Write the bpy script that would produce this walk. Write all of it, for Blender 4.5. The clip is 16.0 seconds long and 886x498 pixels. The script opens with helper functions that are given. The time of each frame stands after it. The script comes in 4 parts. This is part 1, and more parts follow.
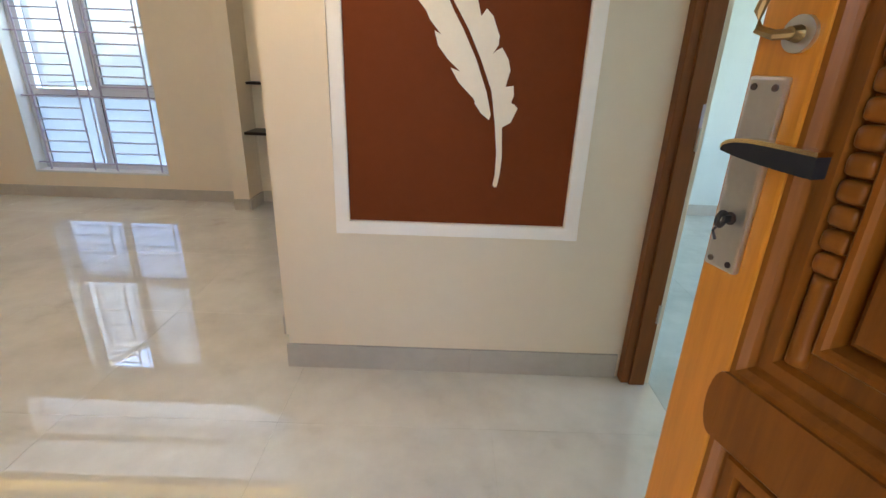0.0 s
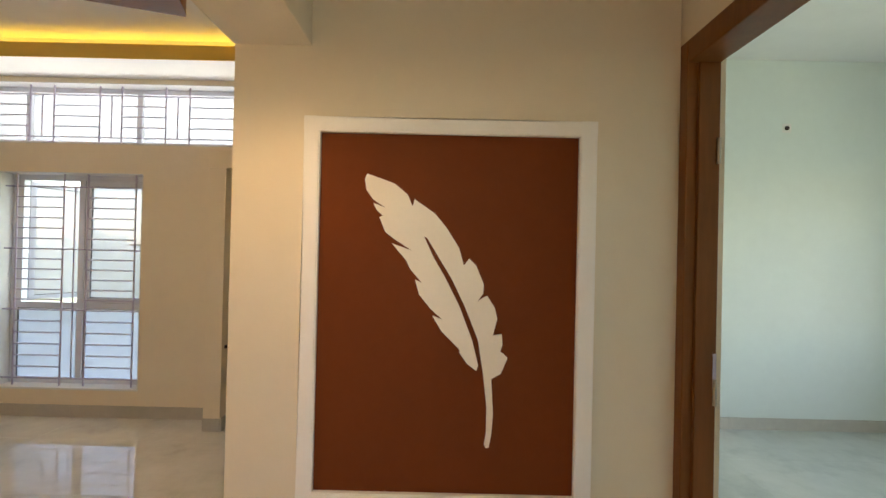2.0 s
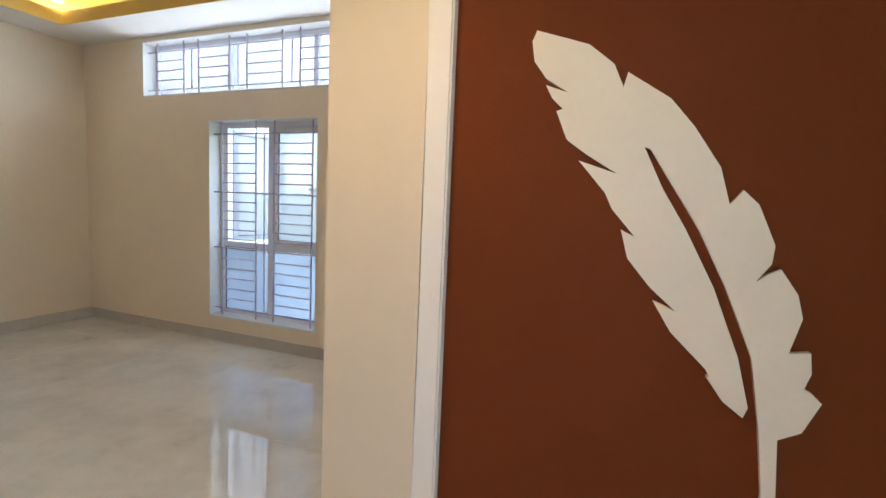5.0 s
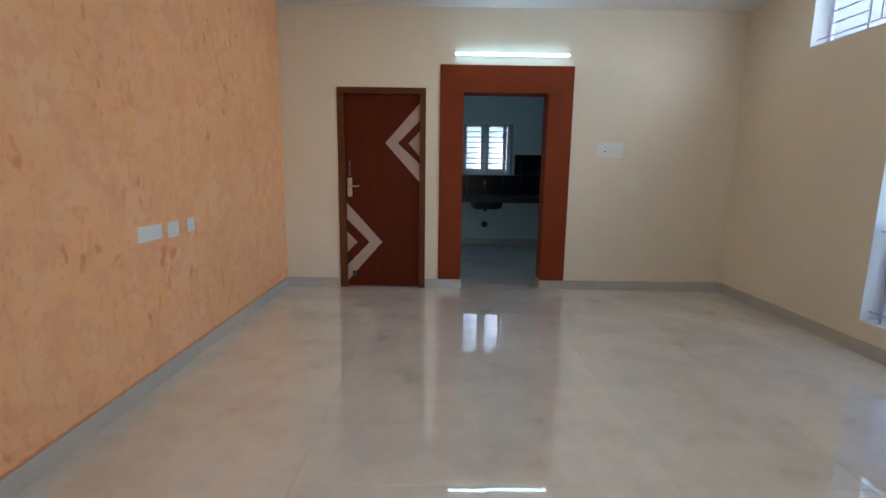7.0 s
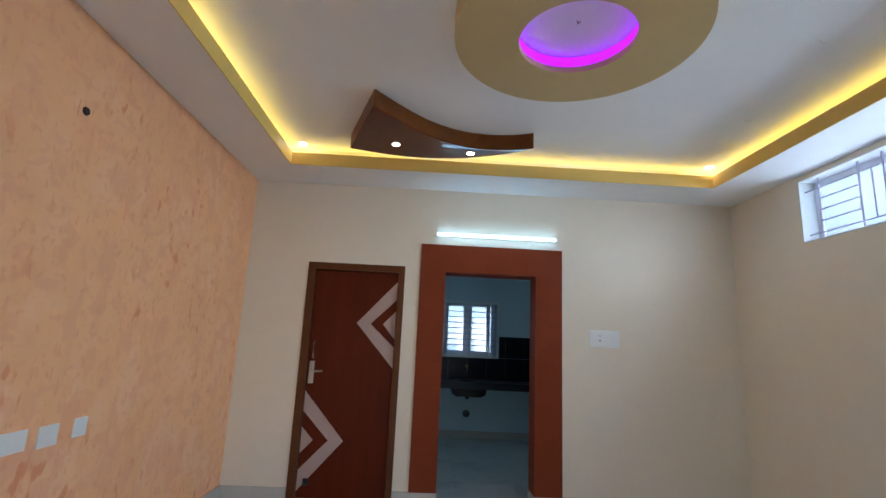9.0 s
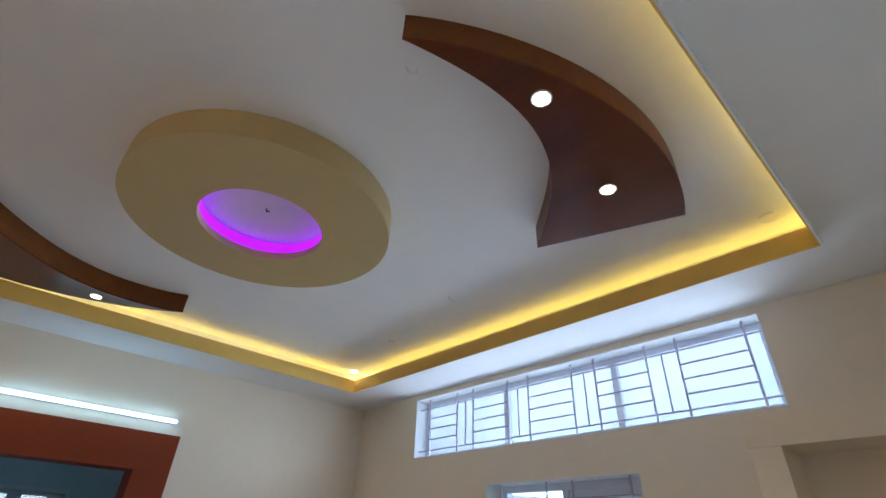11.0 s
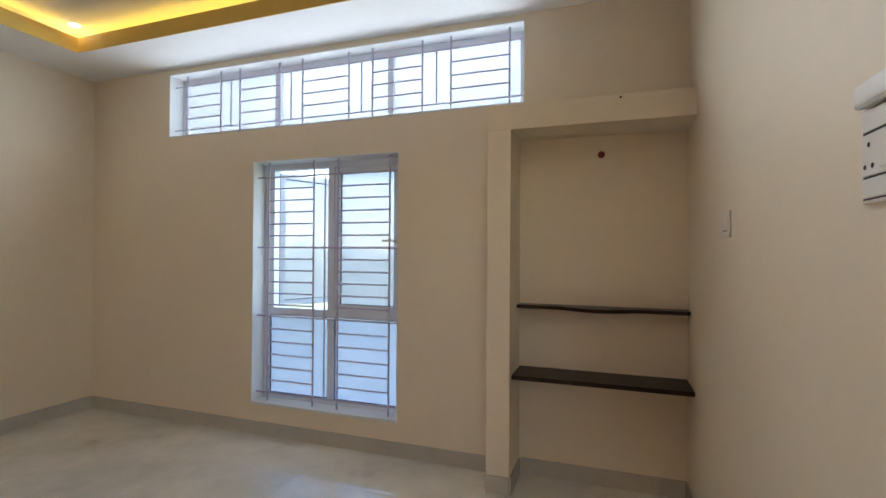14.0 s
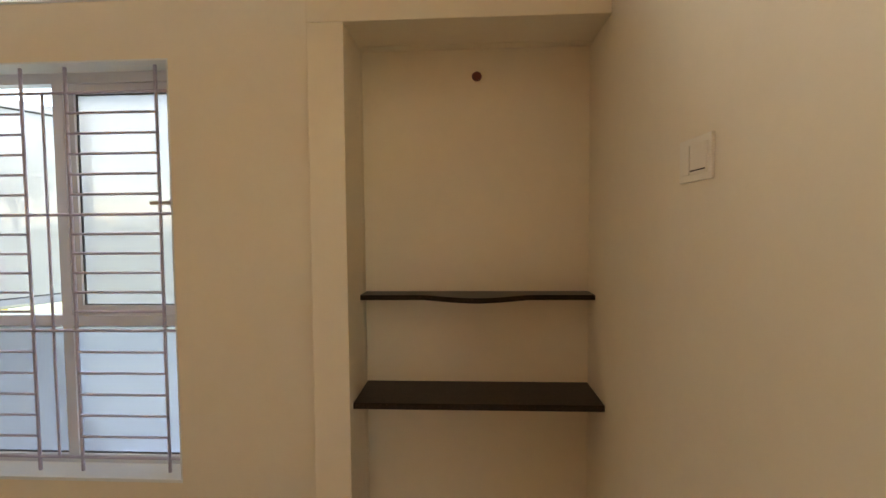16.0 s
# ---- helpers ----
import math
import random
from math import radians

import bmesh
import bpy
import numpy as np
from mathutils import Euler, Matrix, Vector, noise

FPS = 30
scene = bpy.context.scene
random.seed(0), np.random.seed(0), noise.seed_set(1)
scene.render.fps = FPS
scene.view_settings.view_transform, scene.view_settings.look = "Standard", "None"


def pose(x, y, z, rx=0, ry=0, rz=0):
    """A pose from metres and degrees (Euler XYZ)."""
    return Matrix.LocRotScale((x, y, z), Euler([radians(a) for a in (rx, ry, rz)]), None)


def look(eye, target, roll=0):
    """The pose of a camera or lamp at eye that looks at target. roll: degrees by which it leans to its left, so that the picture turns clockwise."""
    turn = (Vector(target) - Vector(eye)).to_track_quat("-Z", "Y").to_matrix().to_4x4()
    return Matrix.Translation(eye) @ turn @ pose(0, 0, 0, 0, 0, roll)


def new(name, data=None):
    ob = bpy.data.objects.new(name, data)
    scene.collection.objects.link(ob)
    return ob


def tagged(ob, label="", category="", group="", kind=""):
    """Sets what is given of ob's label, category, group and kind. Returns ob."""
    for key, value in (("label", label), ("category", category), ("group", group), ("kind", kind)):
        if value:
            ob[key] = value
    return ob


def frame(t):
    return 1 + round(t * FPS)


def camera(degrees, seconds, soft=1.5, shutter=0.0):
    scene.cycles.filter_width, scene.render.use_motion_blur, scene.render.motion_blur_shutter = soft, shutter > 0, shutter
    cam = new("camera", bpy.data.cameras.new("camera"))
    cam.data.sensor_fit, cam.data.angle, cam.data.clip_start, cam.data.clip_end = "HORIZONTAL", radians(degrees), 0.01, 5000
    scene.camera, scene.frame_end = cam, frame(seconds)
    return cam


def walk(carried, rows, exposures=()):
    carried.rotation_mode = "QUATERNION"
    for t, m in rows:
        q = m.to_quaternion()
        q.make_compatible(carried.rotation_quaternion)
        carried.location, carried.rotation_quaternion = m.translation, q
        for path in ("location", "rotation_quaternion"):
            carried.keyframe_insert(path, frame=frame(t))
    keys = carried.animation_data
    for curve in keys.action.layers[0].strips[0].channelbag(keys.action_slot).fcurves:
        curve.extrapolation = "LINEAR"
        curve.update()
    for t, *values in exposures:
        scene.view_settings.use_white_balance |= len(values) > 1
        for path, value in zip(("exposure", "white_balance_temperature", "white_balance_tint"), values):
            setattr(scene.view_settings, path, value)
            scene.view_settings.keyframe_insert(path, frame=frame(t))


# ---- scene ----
cam = camera(85.8, 16.0)
PATH = [
    (0, (0.773, 0.249, 1.277), (0.768, 2.111, 0.548), 1.9),
    (0.5, (0.763, 0.417, 1.301), (0.825, 2.297, 0.621), 2.1),
    (1, (0.780, 0.479, 1.330), (0.824, 2.409, 0.811), 1.8),
    (1.5, (0.798, 0.491, 1.388), (0.813, 2.476, 1.144), 1.5),
    (2, (0.807, 0.486, 1.465), (0.801, 2.486, 1.480), 1.3),
    (2.5, (0.810, 0.482, 1.486), (0.795, 2.476, 1.638), 1.1),
    (3, (0.802, 0.504, 1.475), (0.805, 2.501, 1.571), 0.7),
    (3.2, (0.795, 0.527, 1.462), (0.803, 2.526, 1.504), 0.6),
    (5.3, (0.709, 1.226, 1.409), (-0.387, 2.874, 1.125), 2.3),
    (5.5, (0.688, 1.258, 1.417), (-0.677, 2.685, 1.107), 2.2),
    (5.7, (0.663, 1.312, 1.352), (-0.935, 2.474, 1.041), 2.0),
    (6, (0.610, 1.395, 1.305), (-1.228, 2.115, 0.982), 1.7),
    (6.5, (0.547, 1.474, 1.286), (-1.411, 1.667, 0.931), 1.1),
    (7, (0.351, 1.469, 1.291), (-1.621, 1.478, 0.959), 0.8),
    (7.5, (0.111, 1.463, 1.311), (-1.872, 1.430, 1.056), 0.4),
    (8, (-0.112, 1.489, 1.326), (-2.108, 1.428, 1.215), 0.1),
    (8.2, (-0.179, 1.497, 1.336), (-2.178, 1.430, 1.315), 0.1),
    (10.3, (-0.236, 1.548, 1.572), (-1.835, 2.014, 2.680), 2.4),
    (10.5, (-0.280, 1.567, 1.598), (-1.811, 2.216, 2.710), 2.6),
    (10.7, (-0.310, 1.573, 1.606), (-1.741, 2.426, 2.713), 2.7),
    (11, (-0.321, 1.573, 1.622), (-1.572, 2.705, 2.700), 2.6),
    (11.5, (-0.324, 1.558, 1.603), (-1.265, 2.991, 2.632), 2.1),
    (12, (-0.329, 1.550, 1.596), (-1.134, 3.156, 2.475), 1.4),
    (12.5, (-0.331, 1.556, 1.592), (-1.114, 3.293, 2.200), 0.6),
    (13, (-0.334, 1.552, 1.585), (-1.113, 3.372, 1.872), -0.1),
    (13.5, (-0.398, 1.544, 1.414), (-1.119, 3.404, 1.551), 0.4),
    (14, (-0.404, 1.577, 1.384), (-1.070, 3.463, 1.402), 0.4),
    (14.5, (-0.447, 1.739, 1.373), (-0.991, 3.663, 1.351), 0.1),
    (15, (-0.446, 1.995, 1.361), (-0.827, 3.958, 1.333), -0.1),
    (15.5, (-0.466, 2.270, 1.358), (-0.671, 4.259, 1.309), -0),
    (16, (-0.500, 2.544, 1.359), (-0.609, 4.539, 1.259), -0.5),
]
from mathutils import geometry

EXPOSURES = [(0, 3.38, 6700, 10), (0.5, 3.2, 6900, 10), (1.5, 3.02, 8100, 12), (3, 3.07, 8400, 13), (5.5, 3.13, 6100, 10), (6, 2.95, 5900, 10), (7, 2.98, 5850, 10), (8, 3.12, 5500, 10), (10.5, 2.8, 5400, 10), (12.5, 2.68, 6100, 10), (14.5, 2.9, 6500, 10), (15, 2.9, 6700, 10), (15.5, 2.95, 7600, 11), (16, 2.97, 8500, 12)]
walk(cam, [(t, look(eye, target, roll)) for t, eye, target, roll in PATH], EXPOSURES)

# ---- daylight: hazy sky, soft sun from the south ----
world = bpy.data.worlds.new("sky")
scene.world = world
world.use_nodes = True
_n, _l = world.node_tree.nodes, world.node_tree.links
_sky = _n.new("ShaderNodeTexSky")
_sky.sky_type, _sky.sun_disc = "NISHITA", False
_sky.sun_elevation, _sky.sun_rotation = radians(48), radians(205)
_sky.air_density, _sky.dust_density = 1.0, 0.6
_n["Background"].inputs["Strength"].default_value = 0.15
_l.new(_sky.outputs["Color"], _n["Background"].inputs["Color"])
sun_data = bpy.data.lights.new("sun", "SUN")
sun_data.energy, sun_data.angle, sun_data.color = 1.5, radians(10), (1.0, 0.95, 0.88)
sun = new("sun", sun_data)
sun.matrix_world = pose(0, 0, 20, 42, 0, -25)

# daylight for the clerestory opening; fill from an unseen opening added to the mint room
def area_lamp(name, m, w, h, watts, color):
    d = bpy.data.lights.new(name, "AREA")
    d.shape, d.size, d.size_y, d.energy, d.color = "RECTANGLE", w, h, watts, color
    new(name, d).matrix_world = m


area_lamp("clerestory_daylight", pose(-2.392, 4.92, 2.60, 65, 0, 180), 2.94, 0.52, 8.5, (0.82, 0.91, 1.0))
area_lamp("mint_room_fill", pose(4.98, 2.3, 1.6, 90, 0, 90), 2.2, 1.4, 2.15, (0.88, 0.95, 1.0))

# Bluish fill lamp added beside the closed south wall to brighten the kitchen.
area_lamp("kitchen_fill", pose(-6.4, 0.72, 1.7, 90, 0, 0), 1.0, 0.9, 0.26, (0.55, 0.82, 1.0))


def downlight(x, y, z, watts):
    d = bpy.data.lights.new("downlight", "SPOT")
    d.energy, d.spot_size, d.spot_blend, d.shadow_soft_size = watts, radians(150), 1.0, 0.03
    d.color = (1.0, 0.68, 0.38) if z < 2.5 else (1.0, 0.92, 0.82)
    new("downlight", d).matrix_world = pose(x, y, z)


downlight(0.232, 1.56, 2.105, 1.9)
# the lit spotlights of the two curved panels and of the western tray corners
for x, y, z, watts in ((-0.894, 2.496, 2.87, 1.3), (-0.980, 3.054, 2.87, 1.3), (-3.683, 1.214, 2.87, 0.6), (-3.776, 1.803, 2.87, 0.6), (-4.075, 3.925, 2.82, 0.4), (-4.08, 0.39, 2.82, 0.2)):
    downlight(x, y, z, watts)

# ---- sizes ----
XW, XE, YS, YN = -4.752, 0.008, -0.2, 4.54     # living room
ZS, ZT, ZTOP = 2.888, 3.02, 3.12                  # border soffit, tray, slab
TX0, TX1, TY0, TY1 = -4.10, -0.480, 0.297, 3.970  # tray edge
HX0, HX1, HY = 0.112, 1.5595, 2.03                 # picture wall
KX, KY0, KY1 = -7.9, 0.7, 3.6                    # kitchen
EX0, EX1, EZ = 1.685, 5.0, 3.2                   # mint room
W1 = (-2.998, -1.778, 0.232, 2.073)
W2 = (-3.863, -0.922, 2.328, 2.842)


# ---- materials ----
def mat(name, color, rough=0.5, metal=0.0, noise_scale=0.0, vary=0.0, bump=0.0, bump_scale=60.0, bump_detail=3.0, second=None, second_scale=3.0, second_lo=0.5, second_hi=0.7, per_object=0.0, coat=0.0, coat_ior=1.5, emit=None, emit_strength=0.0, spec=0.5, stretch=(1, 1, 1)):
    m = bpy.data.materials.new(name)
    m.use_nodes = True
    n, l = m.node_tree.nodes, m.node_tree.links
    b = n["Principled BSDF"]
    b.inputs["Roughness"].default_value = rough
    b.inputs["Metallic"].default_value = metal
    b.inputs["Coat Weight"].default_value = coat
    b.inputs["Coat Roughness"].default_value = 0.003 if coat_ior > 1.7 else 0.012 if coat_ior > 1.6 else 0.08
    b.inputs["Coat IOR"].default_value = coat_ior
    b.inputs["Specular IOR Level"].default_value = spec
    if emit:
        b.inputs["Emission Color"].default_value = (*emit, 1)
        b.inputs["Emission Strength"].default_value = emit_strength
    geo = n.new("ShaderNodeNewGeometry")
    mp = n.new("ShaderNodeMapping")
    mp.inputs["Scale"].default_value = stretch
    l.new(geo.outputs["Position"], mp.inputs["Vector"])
    col = n.new("ShaderNodeRGB")
    col.outputs[0].default_value = (*color, 1)
    out = col.outputs[0]

    def tex(scale, detail=4.0, rough_=0.6):
        t = n.new("ShaderNodeTexNoise")
        t.inputs["Scale"].default_value, t.inputs["Detail"].default_value, t.inputs["Roughness"].default_value = scale, detail, rough_
        l.new(mp.outputs["Vector"], t.inputs["Vector"])
        return t.outputs["Fac"]

    if second:
        r = n.new("ShaderNodeMapRange")
        r.inputs["From Min"].default_value, r.inputs["From Max"].default_value = second_lo, second_hi
        l.new(tex(second_scale, 8.0, 0.65), r.inputs["Value"])
        mx = n.new("ShaderNodeMix")
        mx.data_type = "RGBA"
        l.new(r.outputs["Result"], mx.inputs["Factor"])
        l.new(out, mx.inputs["A"])
        mx.inputs["B"].default_value = (*second, 1)
        out = mx.outputs["Result"]
    if vary:
        for sc, amt in ((noise_scale, vary), (noise_scale * 9, vary * 0.6)):
            r = n.new("ShaderNodeMapRange")
            r.inputs["From Min"].default_value, r.inputs["From Max"].default_value = 0.3, 0.7
            r.inputs["To Min"].default_value, r.inputs["To Max"].default_value = 1 - amt, 1 + amt
            l.new(tex(sc), r.inputs["Value"])
            hv = n.new("ShaderNodeHueSaturation")
            l.new(r.outputs["Result"], hv.inputs["Value"])
            l.new(out, hv.inputs["Color"])
            out = hv.outputs["Color"]
    if per_object:
        oi = n.new("ShaderNodeObjectInfo")
        r = n.new("ShaderNodeMapRange")
        r.inputs["To Min"].default_value, r.inputs["To Max"].default_value = 1 - per_object, 1 + per_object
        l.new(oi.outputs["Random"], r.inputs["Value"])
        hv = n.new("ShaderNodeHueSaturation")
        l.new(r.outputs["Result"], hv.inputs["Value"])
        l.new(out, hv.inputs["Color"])
        out = hv.outputs["Color"]
    l.new(out, b.inputs["Base Color"])
    if bump:
        bp = n.new("ShaderNodeBump")
        bp.inputs["Strength"].default_value = bump
        bp.inputs["Distance"].default_value = 0.01
        l.new(tex(bump_scale, bump_detail), bp.inputs["Height"])
        l.new(bp.outputs["Normal"], b.inputs["Normal"])
        if coat:
            l.new(bp.outputs["Normal"], b.inputs["Coat Normal"])
    return m


CREAM = mat("cream_paint", (0.82, 0.722, 0.565), 0.55, noise_scale=1.6, vary=0.02, bump=0.06, bump_scale=45)
MINT = mat("mint_paint", (0.74, 0.81, 0.775), 0.6, noise_scale=1.6, vary=0.02, bump=0.05, bump_scale=45)
KITCHEN = mat("kitchen_paint", (0.62, 0.74, 0.77), 0.6, noise_scale=1.6, vary=0.03, bump=0.05, bump_scale=45)
WHITE = mat("ceiling_white", (0.88, 0.88, 0.87), 0.6, noise_scale=0.9, vary=0.02, bump=0.04, bump_scale=35)
REVEAL = mat("reveal_white", (0.76, 0.78, 0.77), 0.45, noise_scale=5, vary=0.02, bump=0.04)
OUTER = mat("outer_render", (0.55, 0.5, 0.42), 0.8, noise_scale=2, vary=0.08, bump=0.2)
TERRA = mat("terracotta_paint", (0.215, 0.042, 0.014), 0.6, spec=0.12, noise_scale=3, vary=0.06, bump=0.05, bump_scale=80)
PANEL = mat("brown_panel_paint", (0.170, 0.0375, 0.0082), 0.6, spec=0.15, noise_scale=3, vary=0.05, bump=0.12, bump_scale=220)
FRAMEW = mat("white_moulding", (0.93, 0.90, 0.85), 0.45, noise_scale=6, vary=0.015, bump=0.04)
FEATHER = mat("feather_cream", (0.89, 0.80, 0.66), 0.5, noise_scale=8, vary=0.02, bump=0.04)
TEAK = mat("varnished_teak", (0.46, 0.165, 0.016), 0.32, spec=0.35, noise_scale=1.6, vary=0.16, bump=0.05, bump_scale=30, coat=0.25, stretch=(9, 9, 0.7), second=(0.32, 0.10, 0.009), second_scale=1.3)
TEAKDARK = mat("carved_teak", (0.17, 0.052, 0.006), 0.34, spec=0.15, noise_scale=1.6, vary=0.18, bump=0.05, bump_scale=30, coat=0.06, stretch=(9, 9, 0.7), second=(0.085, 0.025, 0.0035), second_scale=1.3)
DOORBROWN = mat("dark_door_frame", (0.11, 0.035, 0.009), 0.4, spec=0.2, noise_scale=1.6, vary=0.14, bump=0.05, bump_scale=30, stretch=(9, 9, 0.7))
FRAMEBROWN = mat("brown_door_frame", (0.21, 0.072, 0.016), 0.38, spec=0.3, noise_scale=1.6, vary=0.14, bump=0.05, bump_scale=30, stretch=(9, 9, 0.7))
LEAF = mat("maroon_laminate", (0.098, 0.015, 0.0035), 0.42, spec=0.12, noise_scale=2, vary=0.1, bump=0.03, bump_scale=40, stretch=(8, 8, 0.6))
INLAY = mat("pale_inlay", (0.44, 0.32, 0.27), 0.45, noise_scale=4, vary=0.06)
GRANITE = mat("dark_granite", (0.020, 0.012, 0.008), 0.32, spec=0.15, noise_scale=40, vary=0.3, second=(0.06, 0.04, 0.028), second_scale=160, second_lo=0.55, second_hi=0.62)
BLACKSTONE = mat("black_granite", (0.014, 0.015, 0.02), 0.3, spec=0.3, noise_scale=40, vary=0.3)
BLACKTILE = mat("black_tile", (0.008, 0.009, 0.014), 0.2, spec=0.2, noise_scale=5, vary=0.2, per_object=0.2)
STEEL = mat("satin_steel", (0.55, 0.53, 0.48), 0.32, 1.0, noise_scale=20, vary=0.06)
BRASS = mat("brass", (0.82, 0.62, 0.30), 0.18, 1.0, noise_scale=20, vary=0.06)
BRONZE = mat("dull_bronze", (0.30, 0.21, 0.10), 0.35, 1.0, noise_scale=20, vary=0.1)
BLACKMETAL = mat("black_lever", (0.02, 0.02, 0.024), 0.35, 0.4, noise_scale=20, vary=0.1)
SWITCH = mat("switch_plastic", (0.82, 0.81, 0.78), 0.3, noise_scale=10, vary=0.02)
SWITCHOLD = mat("yellowed_plastic", (0.80, 0.74, 0.63), 0.35, noise_scale=10, vary=0.02)
DARK = mat("dark_hole", (0.03, 0.015, 0.012), 0.7, noise_scale=30, vary=0.2)
REDPIPE = mat("red_conduit", (0.16, 0.025, 0.02), 0.5, noise_scale=30, vary=0.2)
# White sash darkened to grey-lavender; the colour stands for its backlit shade.
SASHBACKLIT = mat("sash_backlit_grey", (0.40, 0.41, 0.47), 0.4, noise_scale=6, vary=0.03)
UPVC = mat("upvc_white", (0.72, 0.755, 0.82), 0.35, noise_scale=6, vary=0.02)
GASKET = mat("rubber_gasket", (0.06, 0.06, 0.07), 0.6, noise_scale=20, vary=0.1)
GRILL = mat("grille_paint", (0.50, 0.47, 0.60), 0.45, 0.2, noise_scale=30, vary=0.08)
GOLD = mat("golden_paint", (0.58, 0.44, 0.20), 0.5, noise_scale=2, vary=0.03, bump=0.05)
# Gold pushed to a stronger yellow to carry LED glow on the lip.
LIPGLOW = mat("golden_lip_glow", (0.74, 0.52, 0.13), 0.5, noise_scale=2, vary=0.03, bump=0.05)
WOODCEIL = mat("polished_mahogany", (0.115, 0.026, 0.005), 0.3, spec=0.08, noise_scale=1.2, vary=0.2, coat=0.28, coat_ior=1.61, stretch=(1.5, 6, 6))
# Lighter than the soffit wood: cove light on the edges is in the colour.
WOODEDGELIT = mat("mahogany_lit_edge", (0.15, 0.048, 0.009), 0.35, spec=0.12, noise_scale=1.2, vary=0.2, coat=0.1, stretch=(1.5, 6, 6))
TILE = mat("floor_tile", (0.745, 0.73, 0.665), 0.005, coat=1.0, coat_ior=1.75, noise_scale=0.9, vary=0.06, per_object=0.015, bump=0.012, bump_scale=3.0, bump_detail=0.0, second=(0.59, 0.57, 0.505), second_scale=1.7, second_lo=0.42, second_hi=0.74)
MINTTILE = mat("matt_tile", (0.52, 0.56, 0.53), 0.22, noise_scale=1.1, vary=0.06, per_object=0.02, second=(0.42, 0.46, 0.44), second_scale=2.0)
SKIRT = mat("skirting_tile", (0.52, 0.49, 0.43), 0.25, noise_scale=2, vary=0.06, per_object=0.02, second=(0.50, 0.46, 0.40), second_scale=2.5)
GROUT = mat("grout", (0.70, 0.65, 0.57), 0.35, noise_scale=12, vary=0.08)
# Grass colour brightened and greyed to include hazy air over the field.
GRASS = mat("field_grass_hazed", (0.24, 0.29, 0.17), 0.9, noise_scale=0.6, vary=0.25, second=(0.28, 0.31, 0.20), second_scale=0.15)
FOLIAGE = mat("foliage", (0.055, 0.10, 0.03), 0.7, noise_scale=6, vary=0.3)
BARK = mat("bark", (0.12, 0.08, 0.05), 0.9, noise_scale=6, vary=0.3)
# Paled towards white so the colour itself carries the distance haze.
FARTREE = mat("far_trees_hazed", (0.66, 0.71, 0.62), 0.9, noise_scale=0.3, vary=0.12)
REDPAINT = mat("red_paint", (0.55, 0.05, 0.06), 0.5, noise_scale=8, vary=0.08)
YELLOWPAINT = mat("yellow_paint", (0.70, 0.50, 0.08), 0.5, noise_scale=8, vary=0.08)
LED_Y = mat("led_yellow", (0.9, 0.7, 0.1), 0.5, emit=(1.0, 0.66, 0.10), emit_strength=0.75)
LED_P = mat("led_purple", (0.5, 0.1, 0.8), 0.5, emit=(0.42, 0.005, 1.0), emit_strength=0.19)
TUBE = mat("lit_tube", (0.9, 0.95, 1.0), 0.4, emit=(0.50, 0.82, 1.0), emit_strength=1.1)
SPOT = mat("lit_spot", (1, 0.9, 0.8), 0.4, emit=(1.0, 0.80, 0.58), emit_strength=3.5)


def smudged(m, scale, lo, hi, top, color):
    """Sparse dull smudges over a finished surface."""
    n, l = m.node_tree.nodes, m.node_tree.links
    b = n["Principled BSDF"]
    under = b.inputs["Base Color"].links[0].from_socket
    geo = n.new("ShaderNodeNewGeometry")
    t = n.new("ShaderNodeTexNoise")
    t.inputs["Scale"].default_value, t.inputs["Detail"].default_value = scale, 6.0
    l.new(geo.outputs["Position"], t.inputs["Vector"])
    r = n.new("ShaderNodeMapRange")
    r.inputs["From Min"].default_value, r.inputs["From Max"].default_value, r.inputs["To Max"].default_value = lo, hi, top
    l.new(t.outputs["Fac"], r.inputs["Value"])
    mx = n.new("ShaderNodeMix")
    mx.data_type = "RGBA"
    mx.inputs["B"].default_value = (*color, 1)
    l.new(r.outputs["Result"], mx.inputs["Factor"])
    l.new(under, mx.inputs["A"])
    l.new(mx.outputs["Result"], b.inputs["Base Color"])


smudged(TILE, 3.4, 0.63, 0.75, 0.26, (0.36, 0.32, 0.27))
smudged(CREAM, 1.1, 0.50, 0.75, 0.25, (0.74, 0.63, 0.45))


